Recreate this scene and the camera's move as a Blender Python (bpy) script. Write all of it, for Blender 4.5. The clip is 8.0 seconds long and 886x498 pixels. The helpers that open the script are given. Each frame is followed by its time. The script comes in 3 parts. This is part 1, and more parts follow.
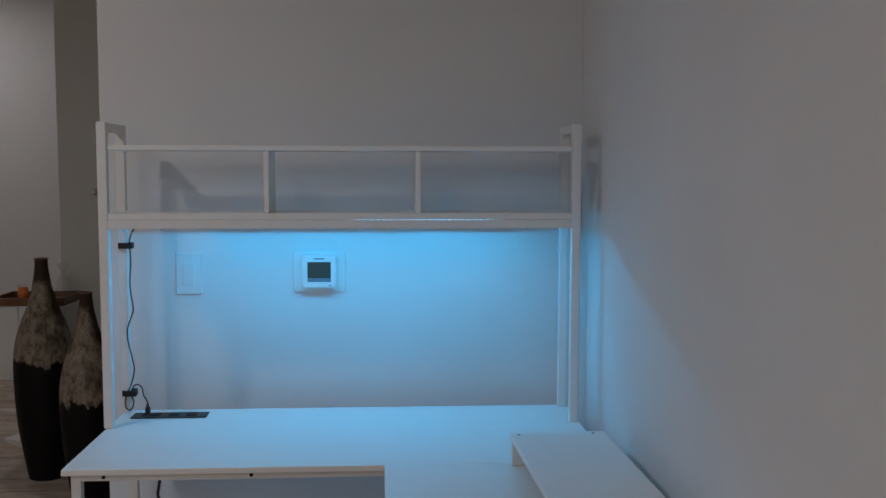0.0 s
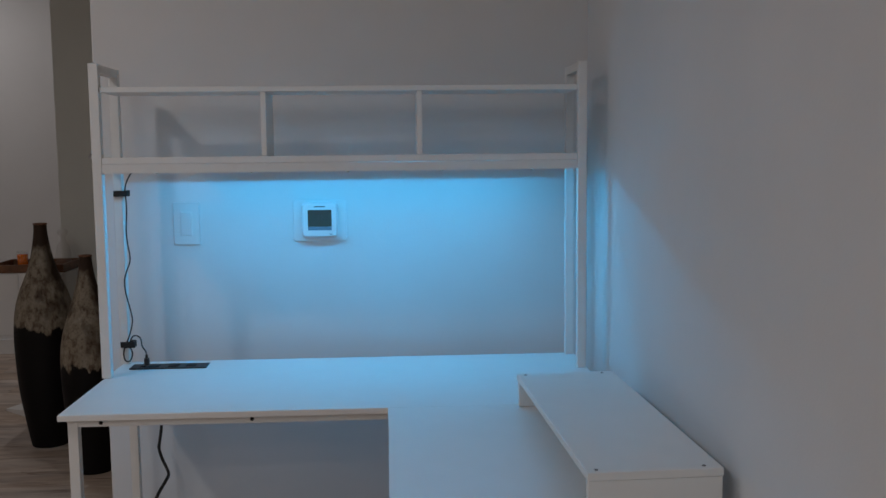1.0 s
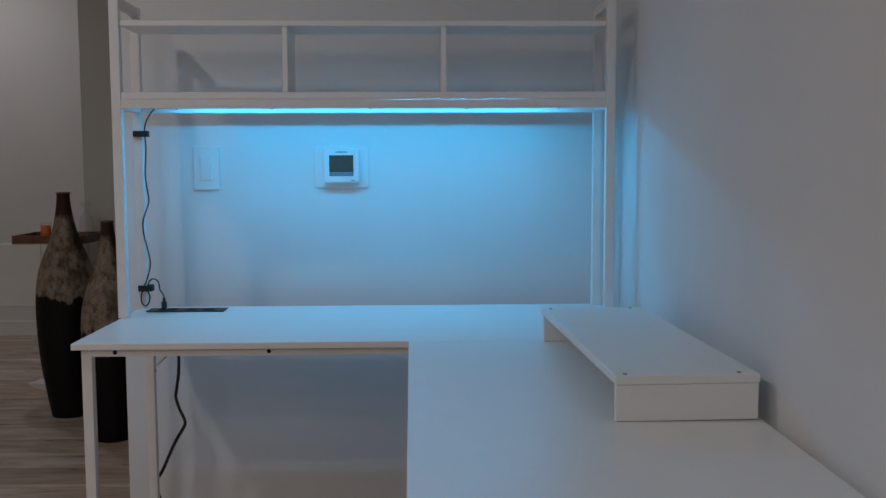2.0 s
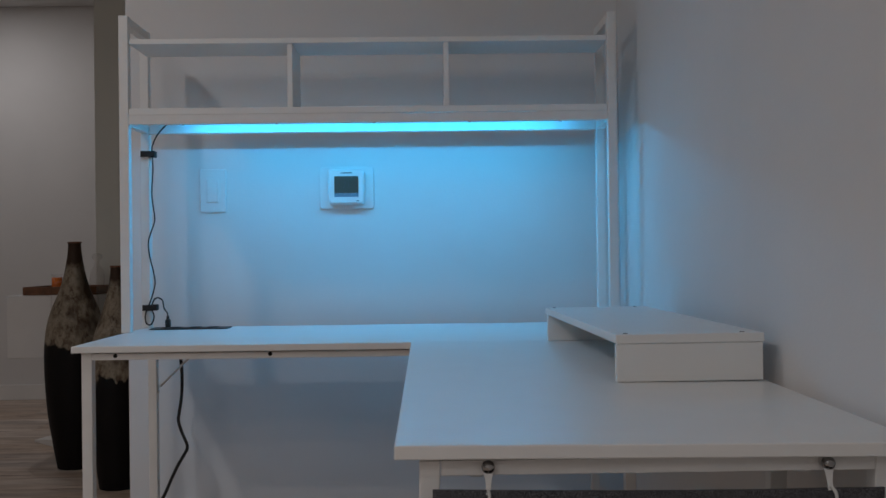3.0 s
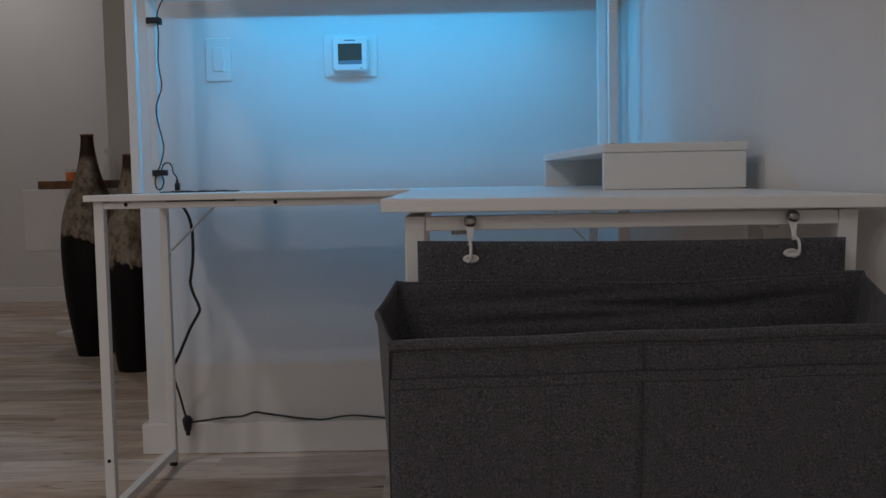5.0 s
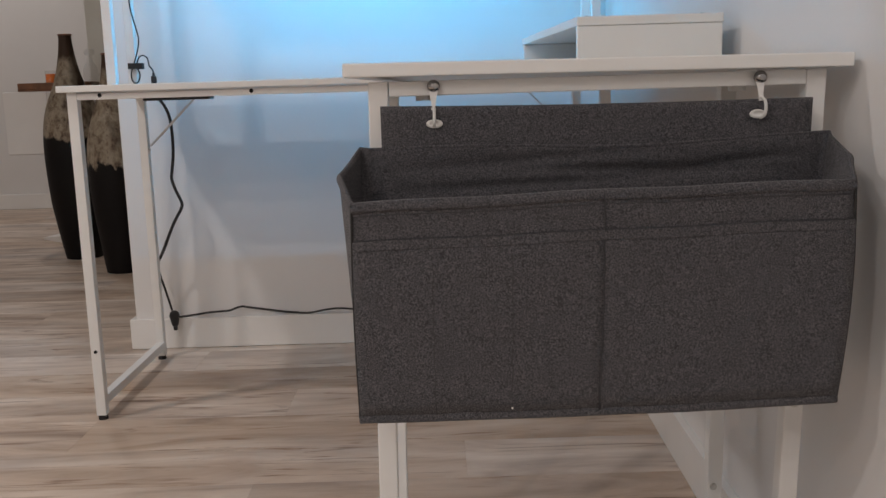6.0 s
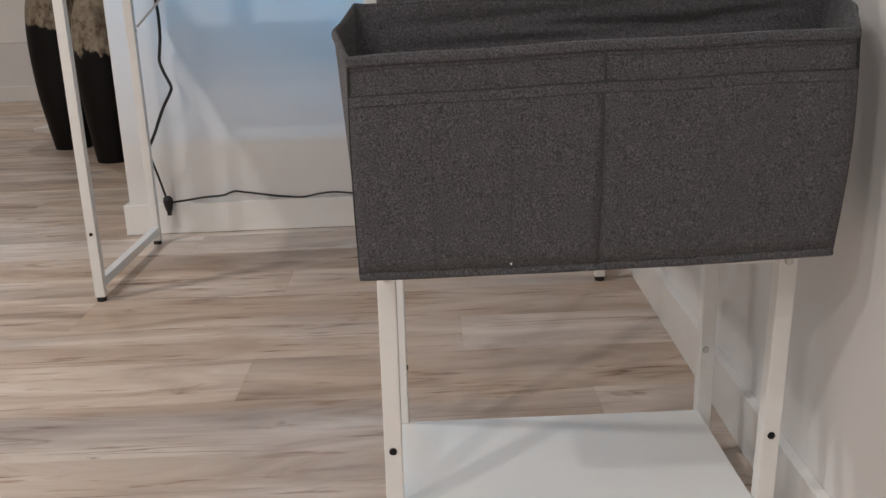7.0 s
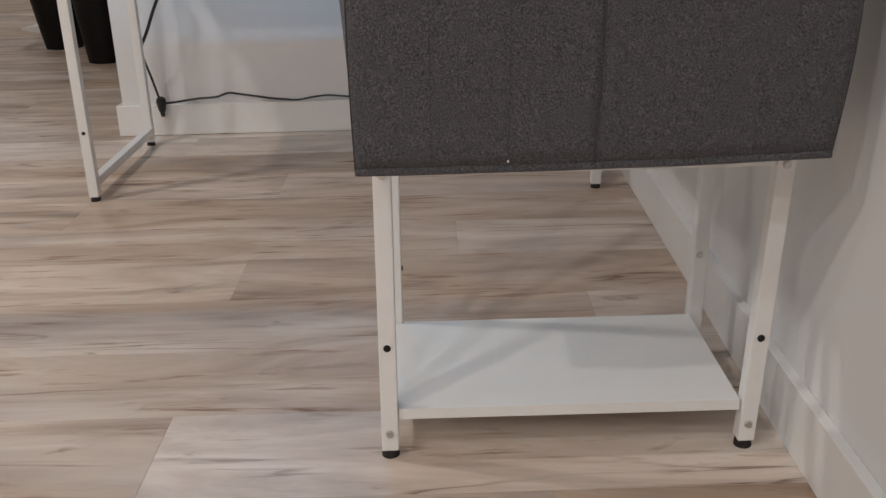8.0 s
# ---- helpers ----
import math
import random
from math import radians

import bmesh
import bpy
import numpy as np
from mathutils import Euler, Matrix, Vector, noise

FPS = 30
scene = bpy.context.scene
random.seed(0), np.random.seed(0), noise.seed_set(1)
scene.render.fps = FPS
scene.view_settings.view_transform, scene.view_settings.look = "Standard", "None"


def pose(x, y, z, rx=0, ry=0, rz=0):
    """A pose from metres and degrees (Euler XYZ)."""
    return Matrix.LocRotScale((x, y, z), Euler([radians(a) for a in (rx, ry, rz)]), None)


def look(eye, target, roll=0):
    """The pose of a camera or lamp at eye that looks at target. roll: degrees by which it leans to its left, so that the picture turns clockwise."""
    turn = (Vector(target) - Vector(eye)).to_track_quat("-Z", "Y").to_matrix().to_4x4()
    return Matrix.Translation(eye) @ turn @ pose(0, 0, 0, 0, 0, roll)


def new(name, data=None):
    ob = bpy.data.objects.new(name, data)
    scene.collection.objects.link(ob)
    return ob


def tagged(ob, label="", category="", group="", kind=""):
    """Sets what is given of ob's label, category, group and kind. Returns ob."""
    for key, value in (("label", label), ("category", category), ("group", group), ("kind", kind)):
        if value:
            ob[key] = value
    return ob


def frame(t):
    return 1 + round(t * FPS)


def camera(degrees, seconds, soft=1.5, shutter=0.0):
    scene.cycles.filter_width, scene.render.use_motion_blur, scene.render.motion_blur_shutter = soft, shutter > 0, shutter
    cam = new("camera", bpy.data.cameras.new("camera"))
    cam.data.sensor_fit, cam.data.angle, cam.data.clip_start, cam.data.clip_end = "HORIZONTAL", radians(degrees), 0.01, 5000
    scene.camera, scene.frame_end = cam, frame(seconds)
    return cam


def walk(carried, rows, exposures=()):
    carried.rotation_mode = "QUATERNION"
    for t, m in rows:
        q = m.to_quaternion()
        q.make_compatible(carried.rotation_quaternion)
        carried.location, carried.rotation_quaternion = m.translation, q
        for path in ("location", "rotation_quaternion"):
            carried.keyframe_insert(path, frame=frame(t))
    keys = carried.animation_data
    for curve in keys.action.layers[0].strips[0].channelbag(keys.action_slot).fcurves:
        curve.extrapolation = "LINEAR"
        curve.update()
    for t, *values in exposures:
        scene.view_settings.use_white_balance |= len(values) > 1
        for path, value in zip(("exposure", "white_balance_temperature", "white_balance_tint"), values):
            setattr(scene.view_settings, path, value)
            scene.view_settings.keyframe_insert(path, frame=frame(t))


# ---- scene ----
cam = camera(50.1, 8.0)
PATH = [
    (0, (-0.539, -2.674, 1.39), (-0.421, -0.684, 1.228), 0.1),
    (0.5, (-0.529, -2.641, 1.343), (-0.412, -0.652, 1.171), -0.1),
    (1, (-0.533, -2.624, 1.285), (-0.425, -0.637, 1.087), -0.6),
    (1.5, (-0.537, -2.61, 1.201), (-0.458, -0.621, 1.009), -0.07),
    (1.7, (-0.534, -2.595, 1.167), (-0.467, -0.606, 0.97), -0.17),
    (2.8, (-0.51, -2.572, 0.944), (-0.477, -0.572, 0.931), -0.3),
    (3, (-0.503, -2.582, 0.921), (-0.477, -0.583, 0.934), -0.71),
    (3.5, (-0.494, -2.609, 0.853), (-0.482, -0.61, 0.93), -0.68),
    (4, (-0.487, -2.629, 0.814), (-0.489, -0.629, 0.862), -0.51),
    (4.5, (-0.477, -2.637, 0.777), (-0.488, -0.638, 0.707), -0.93),
    (4.7, (-0.478, -2.637, 0.767), (-0.487, -0.639, 0.671), -0.9),
    (5.8, (-0.448, -2.633, 0.72), (-0.454, -0.654, 0.4235), -1.85),
    (6, (-0.445, -2.637, 0.7105), (-0.445, -0.664, 0.3775), -1.79),
    (6.5, (-0.446, -2.647, 0.693), (-0.436, -0.69, 0.2825), -2.3),
    (7, (-0.4525, -2.642, 0.6745), (-0.4435, -0.7185, 0.1265), -2.3),
    (7.5, (-0.456, -2.6425, 0.658), (-0.4395, -0.748, 0.0175), -2.1),
    (8, (-0.4535, -2.642, 0.6605), (-0.4405, -0.779, -0.0655), -1.42),
]
EXPOSURES = [(0.0, -0.15, 6250, 12), (1.5, -0.15, 6250, 12), (3.0, -0.2, 6250, 12), (4.5, -0.26, 6250, 12), (4.7, -0.26, 6250, 12), (5.8, 0.75, 6550, 13),
             (6.2, 1.1, 6600, 12), (6.5, 1.2, 6550, 12), (7.0, 1.3, 6450, 10), (7.4, 1.27, 6450, 10), (8.0, 1.15, 6400, 10)]
walk(cam, [(t, look(eye, target, roll)) for t, eye, target, roll in PATH], EXPOSURES)

# ---------------------------------------------------------------- light
world = bpy.data.worlds.new("world")
scene.world = world
world.use_nodes = True
world.node_tree.nodes["Background"].inputs[0].default_value = (0.9, 0.9, 1.0, 1)
world.node_tree.nodes["Background"].inputs[1].default_value = 0.01


def area_lamp(name, at, to, power, colour, size, size_y=0.0):
    data = bpy.data.lights.new(name, "AREA")
    data.energy, data.color, data.size = power, colour, size
    data.shape = "RECTANGLE" if size_y else "DISK"
    if size_y:
        data.size_y = size_y
    ob = new(name, data)
    ob.matrix_world = look(at, to)
    return ob


WARM = (1.0, 0.952, 0.922)
CEIL, LAMP_Z = 2.6, 2.43               # the next room's ceiling; the lower ceiling over the desk's room
# The one at x -4.4 is an added fill; no fixture is known there.
for at, power in (((-2.11, -1.13, LAMP_Z), 7.0), ((-2.05, -3.1, LAMP_Z), 8.0), ((-1.98, -4.15, LAMP_Z), 9.0), ((-1.3, -4.95, LAMP_Z), 9.0),
                  ((-4.4, -2.6, LAMP_Z), 7.0), ((-3.3, 2.9, CEIL - 0.01), 5.8)):
    area_lamp("ceiling_or_fill_lamp", at, (at[0], at[1] + 0.0001, 0), power, WARM, 0.1)
LED_Y, LED_Z, LED_X0, LED_X1 = -0.194, 1.2645, -1.13, -0.16
for out in (0.6, -0.6):
    at = ((LED_X0 + LED_X1) / 2, LED_Y, LED_Z - 0.0005)
    area_lamp("led_lamp", at, (at[0], at[1] + out, at[2] - 0.8), 1.62, (0.02, 0.492, 1.0), LED_X1 - LED_X0, 0.006)


# ---------------------------------------------------------------- materials
def nodes_of(name):
    m = bpy.data.materials.new(name)
    m.use_nodes = True
    t = m.node_tree
    return m, t, t.nodes["Principled BSDF"]


def node(t, kind, **values):
    n = t.nodes.new(kind)
    for key, value in values.items():
        n.inputs[key].default_value = value
    return n


def ramp(t, fac, stops):
    r = t.nodes.new("ShaderNodeValToRGB")
    e = r.color_ramp.elements
    e[0].position, e[0].color = stops[0][0], (*stops[0][1], 1)
    e[1].position, e[1].color = stops[-1][0], (*stops[-1][1], 1)
    for p, c in stops[1:-1]:
        k = e.new(p)
        k.color = (*c, 1)
    t.links.new(fac, r.inputs[0])
    return r


def coords(t, scale=(1, 1, 1), shift=False):
    """Object coordinates in metres; shift: a different stretch of the pattern for each object."""
    c = t.nodes.new("ShaderNodeTexCoord")
    m = t.nodes.new("ShaderNodeMapping")
    m.inputs["Scale"].default_value = scale
    t.links.new(c.outputs["Object"], m.inputs["Vector"])
    if shift:
        info = t.nodes.new("ShaderNodeObjectInfo")
        mul = t.nodes.new("ShaderNodeVectorMath")
        mul.operation = "MULTIPLY"
        comb = t.nodes.new("ShaderNodeCombineXYZ")
        for k in range(3):
            t.links.new(info.outputs["Random"], comb.inputs[k])
        mul.inputs[1].default_value = (61.0, 37.0, 83.0)
        t.links.new(comb.outputs[0], mul.inputs[0])
        t.links.new(mul.outputs[0], m.inputs["Location"])
        return m, info
    return m


def bump(t, height, bsdf, strength, distance):
    b = node(t, "ShaderNodeBump", Strength=strength, Distance=distance)
    t.links.new(height, b.inputs["Height"])
    t.links.new(b.outputs[0], bsdf.inputs["Normal"])


def noise_tex(t, vec, scale, detail=4.0, rough=0.55):
    n = node(t, "ShaderNodeTexNoise", Scale=scale, Detail=detail, Roughness=rough)
    t.links.new(vec.outputs[0], n.inputs["Vector"])
    return n


def plain(name, colour, rough=0.5, metal=0.0, vary=0.06, scale=8.0, grain=0.0, grain_scale=400.0, spec=0.5):
    m, t, b = nodes_of(name)
    v = coords(t)
    n = noise_tex(t, v, scale)
    lo = tuple(c * (1 - vary) for c in colour)
    hi = tuple(min(1, c * (1 + vary)) for c in colour)
    r = ramp(t, n.outputs["Fac"], [(0.3, lo), (0.7, hi)])
    t.links.new(r.outputs[0], b.inputs["Base Color"])
    b.inputs["Roughness"].default_value, b.inputs["Metallic"].default_value = rough, metal
    b.inputs["Specular IOR Level"].default_value = spec
    if grain:
        g = noise_tex(t, v, grain_scale, 2.0)
        bump(t, g.outputs["Fac"], b, grain, 0.0006)
    return m


WALL = plain("wall_paint", (0.74, 0.73, 0.72), 0.75, vary=0.025, scale=3, grain=0.35, grain_scale=160)
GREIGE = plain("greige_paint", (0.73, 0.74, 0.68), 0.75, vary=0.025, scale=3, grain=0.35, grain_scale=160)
CEILING = plain("ceiling_paint", (0.8, 0.8, 0.79), 0.9, vary=0.02, grain=0.3, grain_scale=120)
TRIM = plain("trim_paint", (0.8, 0.79, 0.77), 0.35, vary=0.02, grain=0.1, grain_scale=60)
BOARD = plain("white_laminate", (0.82, 0.82, 0.8), 0.32, vary=0.012, scale=14, grain=0.18, grain_scale=700)
STEEL = plain("white_powder_coat", (0.8, 0.795, 0.775), 0.38, vary=0.02, scale=30, grain=0.22, grain_scale=900)
CHROME = plain("chrome", (0.75, 0.75, 0.74), 0.16, metal=1.0, vary=0.03, scale=60)
# Chrome with the reflection of a dark room put into its colour.
KNOB = plain("chrome_dark_reflection", (0.34, 0.335, 0.33), 0.14, metal=1.0, vary=0.05, scale=60)
DULL = plain("dull_screw", (0.2, 0.195, 0.19), 0.55, metal=0.6, vary=0.15, scale=200)
ZINC = plain("zinc_screw", (0.6, 0.59, 0.56), 0.32, metal=1.0, vary=0.1, scale=200)
BLACK = plain("black_plastic", (0.012, 0.012, 0.013), 0.42, vary=0.2, scale=90, grain=0.2, grain_scale=500)
RUBBER = plain("black_rubber", (0.015, 0.014, 0.014), 0.7, vary=0.25, scale=90)
# Near-black colour for solid discs, painted as the shade inside screw holes.
HOLE_SHADE = plain("hole_shade_black", (0.008, 0.008, 0.008), 0.9)
PLASTIC = plain("white_plastic", (0.77, 0.77, 0.76), 0.3, vary=0.01, scale=20)
HOOK = plain("white_hook", (0.7, 0.7, 0.68), 0.3, vary=0.05, scale=60)
SCREEN = plain("lcd_screen", (0.06, 0.07, 0.058), 0.14, vary=0.05)
SCREEN_BAR = plain("lcd_bar", (0.16, 0.24, 0.3), 0.2, vary=0.05)
INK = plain("grey_ink", (0.03, 0.035, 0.03), 0.5)
TRAY = plain("tray_wood", (0.16, 0.065, 0.025), 0.4, vary=0.4, scale=22)


def make_floor_wood():
    m, t, b = nodes_of("plank_wood")
    v, info = coords(t, (0.85, 4.2, 1.0), True)
    v2, _ = coords(t, (0.9, 3.2, 1.0), True)
    v3, _ = coords(t, (2.0, 34.0, 1.0), True)

    def multiply(a, c, amount):
        mul = node(t, "ShaderNodeMix")
        mul.data_type, mul.blend_type = "RGBA", "MULTIPLY"
        mul.inputs["Factor"].default_value = amount
        t.links.new(a, mul.inputs["A"])
        t.links.new(c, mul.inputs["B"])
        return mul.outputs["Result"]

    big = noise_tex(t, v, 2.4, 7.0, 0.6)
    big.inputs["Distortion"].default_value = 0.7
    base = ramp(t, big.outputs["Fac"], [(0.26, (0.3, 0.205, 0.145)), (0.39, (0.51, 0.39, 0.3)), (0.51, (0.64, 0.515, 0.415)),
                                        (0.62, (0.74, 0.63, 0.535)), (0.78, (0.77, 0.69, 0.62))])
    warp = noise_tex(t, v2, 1.9, 3.0)
    mottled = ramp(t, warp.outputs["Fac"], [(0.28, (0.68, 0.68, 0.71)), (0.48, (0.95, 0.94, 0.93)), (0.7, (1.0, 0.965, 0.92))])
    fine = noise_tex(t, v3, 9.0, 5.0, 0.7)
    grain = ramp(t, fine.outputs["Fac"], [(0.3, (0.82, 0.8, 0.78)), (0.6, (1, 1, 1))])
    out = multiply(multiply(base.outputs[0], mottled.outputs[0], 0.9), grain.outputs[0], 0.28)
    # thin wandering cracks in some stretches, and a few knots
    v4, _ = coords(t, (0.8, 11.0, 1.0), True)
    line = noise_tex(t, v4, 1.5, 3.0, 0.5)
    line.inputs["Distortion"].default_value = 0.6
    thin = ramp(t, line.outputs["Fac"], [(0.47, (1, 1, 1)), (0.49, (0.66, 0.58, 0.53)), (0.497, (0.42, 0.34, 0.3)), (0.502, (0.42, 0.34, 0.3)), (0.506, (0.85, 0.82, 0.8)), (0.53, (1, 1, 1))])
    v5, _ = coords(t, (1.3, 4.0, 1.0), True)
    where = noise_tex(t, v5, 2.1, 2.0)
    some = ramp(t, where.outputs["Fac"], [(0.51, (0, 0, 0)), (0.6, (1, 1, 1))])
    cracked = node(t, "ShaderNodeMix")
    cracked.data_type, cracked.blend_type = "RGBA", "MULTIPLY"
    t.links.new(some.outputs[0], cracked.inputs["Factor"])
    t.links.new(out, cracked.inputs["A"])
    t.links.new(thin.outputs[0], cracked.inputs["B"])
    v7, _ = coords(t, (2.6, 30.0, 1.0), True)
    check = noise_tex(t, v7, 1.7, 4.0, 0.6)
    check.inputs["Distortion"].default_value = 0.5
    checks = ramp(t, check.outputs["Fac"], [(0.57, (1, 1, 1)), (0.63, (0.66, 0.55, 0.47)), (0.69, (0.33, 0.25, 0.21)), (0.78, (0.24, 0.18, 0.16))])
    v8, _ = coords(t, (1.1, 6.5, 1.0), True)
    patchy = noise_tex(t, v8, 1.9, 2.0)
    few = ramp(t, patchy.outputs["Fac"], [(0.5, (0, 0, 0)), (0.6, (1, 1, 1))])
    checked = node(t, "ShaderNodeMix")
    checked.data_type, checked.blend_type = "RGBA", "MULTIPLY"
    t.links.new(few.outputs[0], checked.inputs["Factor"])
    t.links.new(cracked.outputs["Result"], checked.inputs["A"])
    t.links.new(checks.outputs[0], checked.inputs["B"])
    v6, _ = coords(t, (1.6, 6.0, 1.0), True)
    blot = noise_tex(t, v6, 2.4, 4.0, 0.65)
    blot.inputs["Distortion"].default_value = 1.2
    knots = ramp(t, blot.outputs["Fac"], [(0.62, (1, 1, 1)), (0.74, (0.52, 0.45, 0.4)), (0.82, (0.25, 0.2, 0.18))])
    out = multiply(checked.outputs["Result"], knots.outputs[0], 1.0)
    # plank to plank
    hsv = t.nodes.new("ShaderNodeHueSaturation")
    val = t.nodes.new("ShaderNodeMapRange")
    val.inputs["To Min"].default_value, val.inputs["To Max"].default_value = 0.86, 1.09
    sat = t.nodes.new("ShaderNodeMapRange")
    sat.inputs["To Min"].default_value, sat.inputs["To Max"].default_value = 1.1, 0.68
    t.links.new(info.outputs["Random"], val.inputs["Value"])
    t.links.new(info.outputs["Random"], sat.inputs["Value"])
    t.links.new(val.outputs[0], hsv.inputs["Value"])
    t.links.new(sat.outputs[0], hsv.inputs["Saturation"])
    t.links.new(out, hsv.inputs["Color"])
    t.links.new(hsv.outputs[0], b.inputs["Base Color"])
    b.inputs["Roughness"].default_value = 0.42
    b.inputs["Specular IOR Level"].default_value = 0.35
    bump(t, fine.outputs["Fac"], b, 0.25, 0.001)
    return m


def make_fabric():
    m, t, b = nodes_of("grey_linen_weave")
    v = coords(t)
    tw = node(t, "ShaderNodeMapping")
    tw.inputs["Rotation"].default_value = (0, radians(42), 0)
    t.links.new(v.outputs[0], tw.inputs["Vector"])
    twill = node(t, "ShaderNodeTexWave", Scale=230.0, Distortion=3.0, Detail=2.0)
    twill.bands_direction = "X"
    twill.inputs["Detail Scale"].default_value = 4.0
    t.links.new(tw.outputs[0], twill.inputs["Vector"])
    flecks = noise_tex(t, v, 820.0, 3.0, 0.75)
    blot = noise_tex(t, v, 70.0, 4.0, 0.65)
    sums = t.nodes.new("ShaderNodeMath")
    sums.operation = "MULTIPLY_ADD"
    t.links.new(twill.outputs["Fac"], sums.inputs[0])
    sums.inputs[1].default_value = 0.07
    t.links.new(flecks.outputs["Fac"], sums.inputs[2])
    base = ramp(t, sums.outputs[0], [(0.38, (0.024, 0.0236, 0.0265)), (0.53, (0.07, 0.069, 0.076)), (0.68, (0.168, 0.166, 0.177))])
    tone = ramp(t, blot.outputs["Fac"], [(0.35, (0.93, 0.93, 0.93)), (0.65, (1.03, 1.025, 1.02))])
    mul = node(t, "ShaderNodeMix")
    mul.data_type, mul.blend_type = "RGBA", "MULTIPLY"
    mul.inputs["Factor"].default_value = 1.0
    t.links.new(base.outputs[0], mul.inputs["A"])
    t.links.new(tone.outputs[0], mul.inputs["B"])
    t.links.new(mul.outputs["Result"], b.inputs["Base Color"])
    b.inputs["Roughness"].default_value = 0.95
    b.inputs["Sheen Weight"].default_value = 0.12
    b.inputs["Specular IOR Level"].default_value = 0.15
    bump(t, sums.outputs[0], b, 0.6, 0.0015)
    return m


def make_vase_glaze(name, edge):
    """Black glaze below a ragged line at height edge, crackled cream above it, brown towards the neck."""
    m, t, b = nodes_of(name)
    v = coords(t)
    sep = t.nodes.new("ShaderNodeSeparateXYZ")
    t.links.new(v.outputs[0], sep.inputs[0])
    drips = noise_tex(t, coords(t, (1, 1, 0.35)), 22.0, 5.0, 0.6)
    off = t.nodes.new("ShaderNodeMath")
    off.operation = "MULTIPLY_ADD"
    off.inputs[1].default_value = 0.17
    t.links.new(drips.outputs["Fac"], off.inputs[0])
    t.links.new(sep.outputs["Z"], off.inputs[2])
    dark = ramp(t, off.outputs[0], [(edge + 0.078, (1, 1, 1)), (edge + 0.088, (0, 0, 0))])
    spots = noise_tex(t, coords(t, (1, 1, 0.6)), 34.0, 7.0, 0.72)
    blotch = ramp(t, spots.outputs["Fac"], [(0.3, (0.04, 0.026, 0.018)), (0.4, (0.15, 0.11, 0.078)), (0.5, (0.27, 0.225, 0.165)), (0.68, (0.38, 0.335, 0.265))])
    dots = noise_tex(t, v, 140.0, 3.0, 0.6)
    dotted = ramp(t, dots.outputs["Fac"], [(0.32, (0.3, 0.24, 0.2)), (0.4, (1, 1, 1))])
    cream = node(t, "ShaderNodeMix")
    cream.data_type, cream.blend_type = "RGBA", "MULTIPLY"
    cream.inputs["Factor"].default_value = 0.9
    t.links.new(blotch.outputs[0], cream.inputs["A"])
    t.links.new(dotted.outputs[0], cream.inputs["B"])
    patch = noise_tex(t, coords(t, (1, 1, 0.5)), 8.0, 3.0)
    brown_h = t.nodes.new("ShaderNodeMath")
    brown_h.operation = "MULTIPLY_ADD"
    brown_h.inputs[1].default_value = 1.1
    t.links.new(patch.outputs["Fac"], brown_h.inputs[0])
    t.links.new(sep.outputs["Z"], brown_h.inputs[2])
    brown = ramp(t, brown_h.outputs[0], [(edge + 0.7, (0, 0, 0)), (edge + 0.84, (1, 1, 1))])
    mix = node(t, "ShaderNodeMix")
    mix.data_type = "RGBA"
    t.links.new(brown.outputs[0], mix.inputs["Factor"])
    t.links.new(cream.outputs["Result"], mix.inputs["A"])
    mix.inputs["B"].default_value = (0.05, 0.03, 0.019, 1)
    mix2 = node(t, "ShaderNodeMix")
    mix2.data_type = "RGBA"
    t.links.new(dark.outputs[0], mix2.inputs["Factor"])
    t.links.new(mix.outputs["Result"], mix2.inputs["A"])
    mix2.inputs["B"].default_value = (0.0045, 0.0035, 0.0035, 1)
    t.links.new(mix2.outputs["Result"], b.inputs["Base Color"])
    b.inputs["Roughness"].default_value = 0.55
    b.inputs["Specular IOR Level"].default_value = 0.2
    bump(t, spots.outputs["Fac"], b, 0.4, 0.003)
    return m


def make_led():
    m, t, b = nodes_of("led_tape")
    b.inputs["Base Color"].default_value = (0.7, 0.75, 0.8, 1)
    b.inputs["Emission Color"].default_value = (0.3, 0.8, 1.0, 1)
    b.inputs["Emission Strength"].default_value = 5.0
    return m


PLANK = make_floor_wood()
FABRIC = make_fabric()
SEAM = plain("sewn_seam", (0.05, 0.049, 0.053), 0.95, vary=0.15, scale=150)
PIPING = plain("dark_piping", (0.026, 0.025, 0.025), 0.9, vary=0.15, scale=150, grain=0.4, grain_scale=900)
HAZE = plain("frosted_glass", (0.75, 0.75, 0.73), 0.25, vary=0.02)
HAZE.node_tree.nodes["Principled BSDF"].inputs["Alpha"].default_value = 0.14
CLEAR = plain("thin_clear_glass", (0.8, 0.8, 0.78), 0.1, vary=0.02)
CLEAR.node_tree.nodes["Principled BSDF"].inputs["Alpha"].default_value = 0.08
AMBER = plain("amber_liquid", (0.95, 0.2, 0.0), 0.25, vary=0.15, scale=60)
LED = make_led()


# ---------------------------------------------------------------- building helpers
PLACE = {}


def thing(name, at, label, category, group="", kind=""):
    ob = new(name)
    ob.empty_display_size = 0.05
    ob.location = at
    PLACE[ob.name] = Vector(at)
    return tagged(ob, label, category, group, kind)


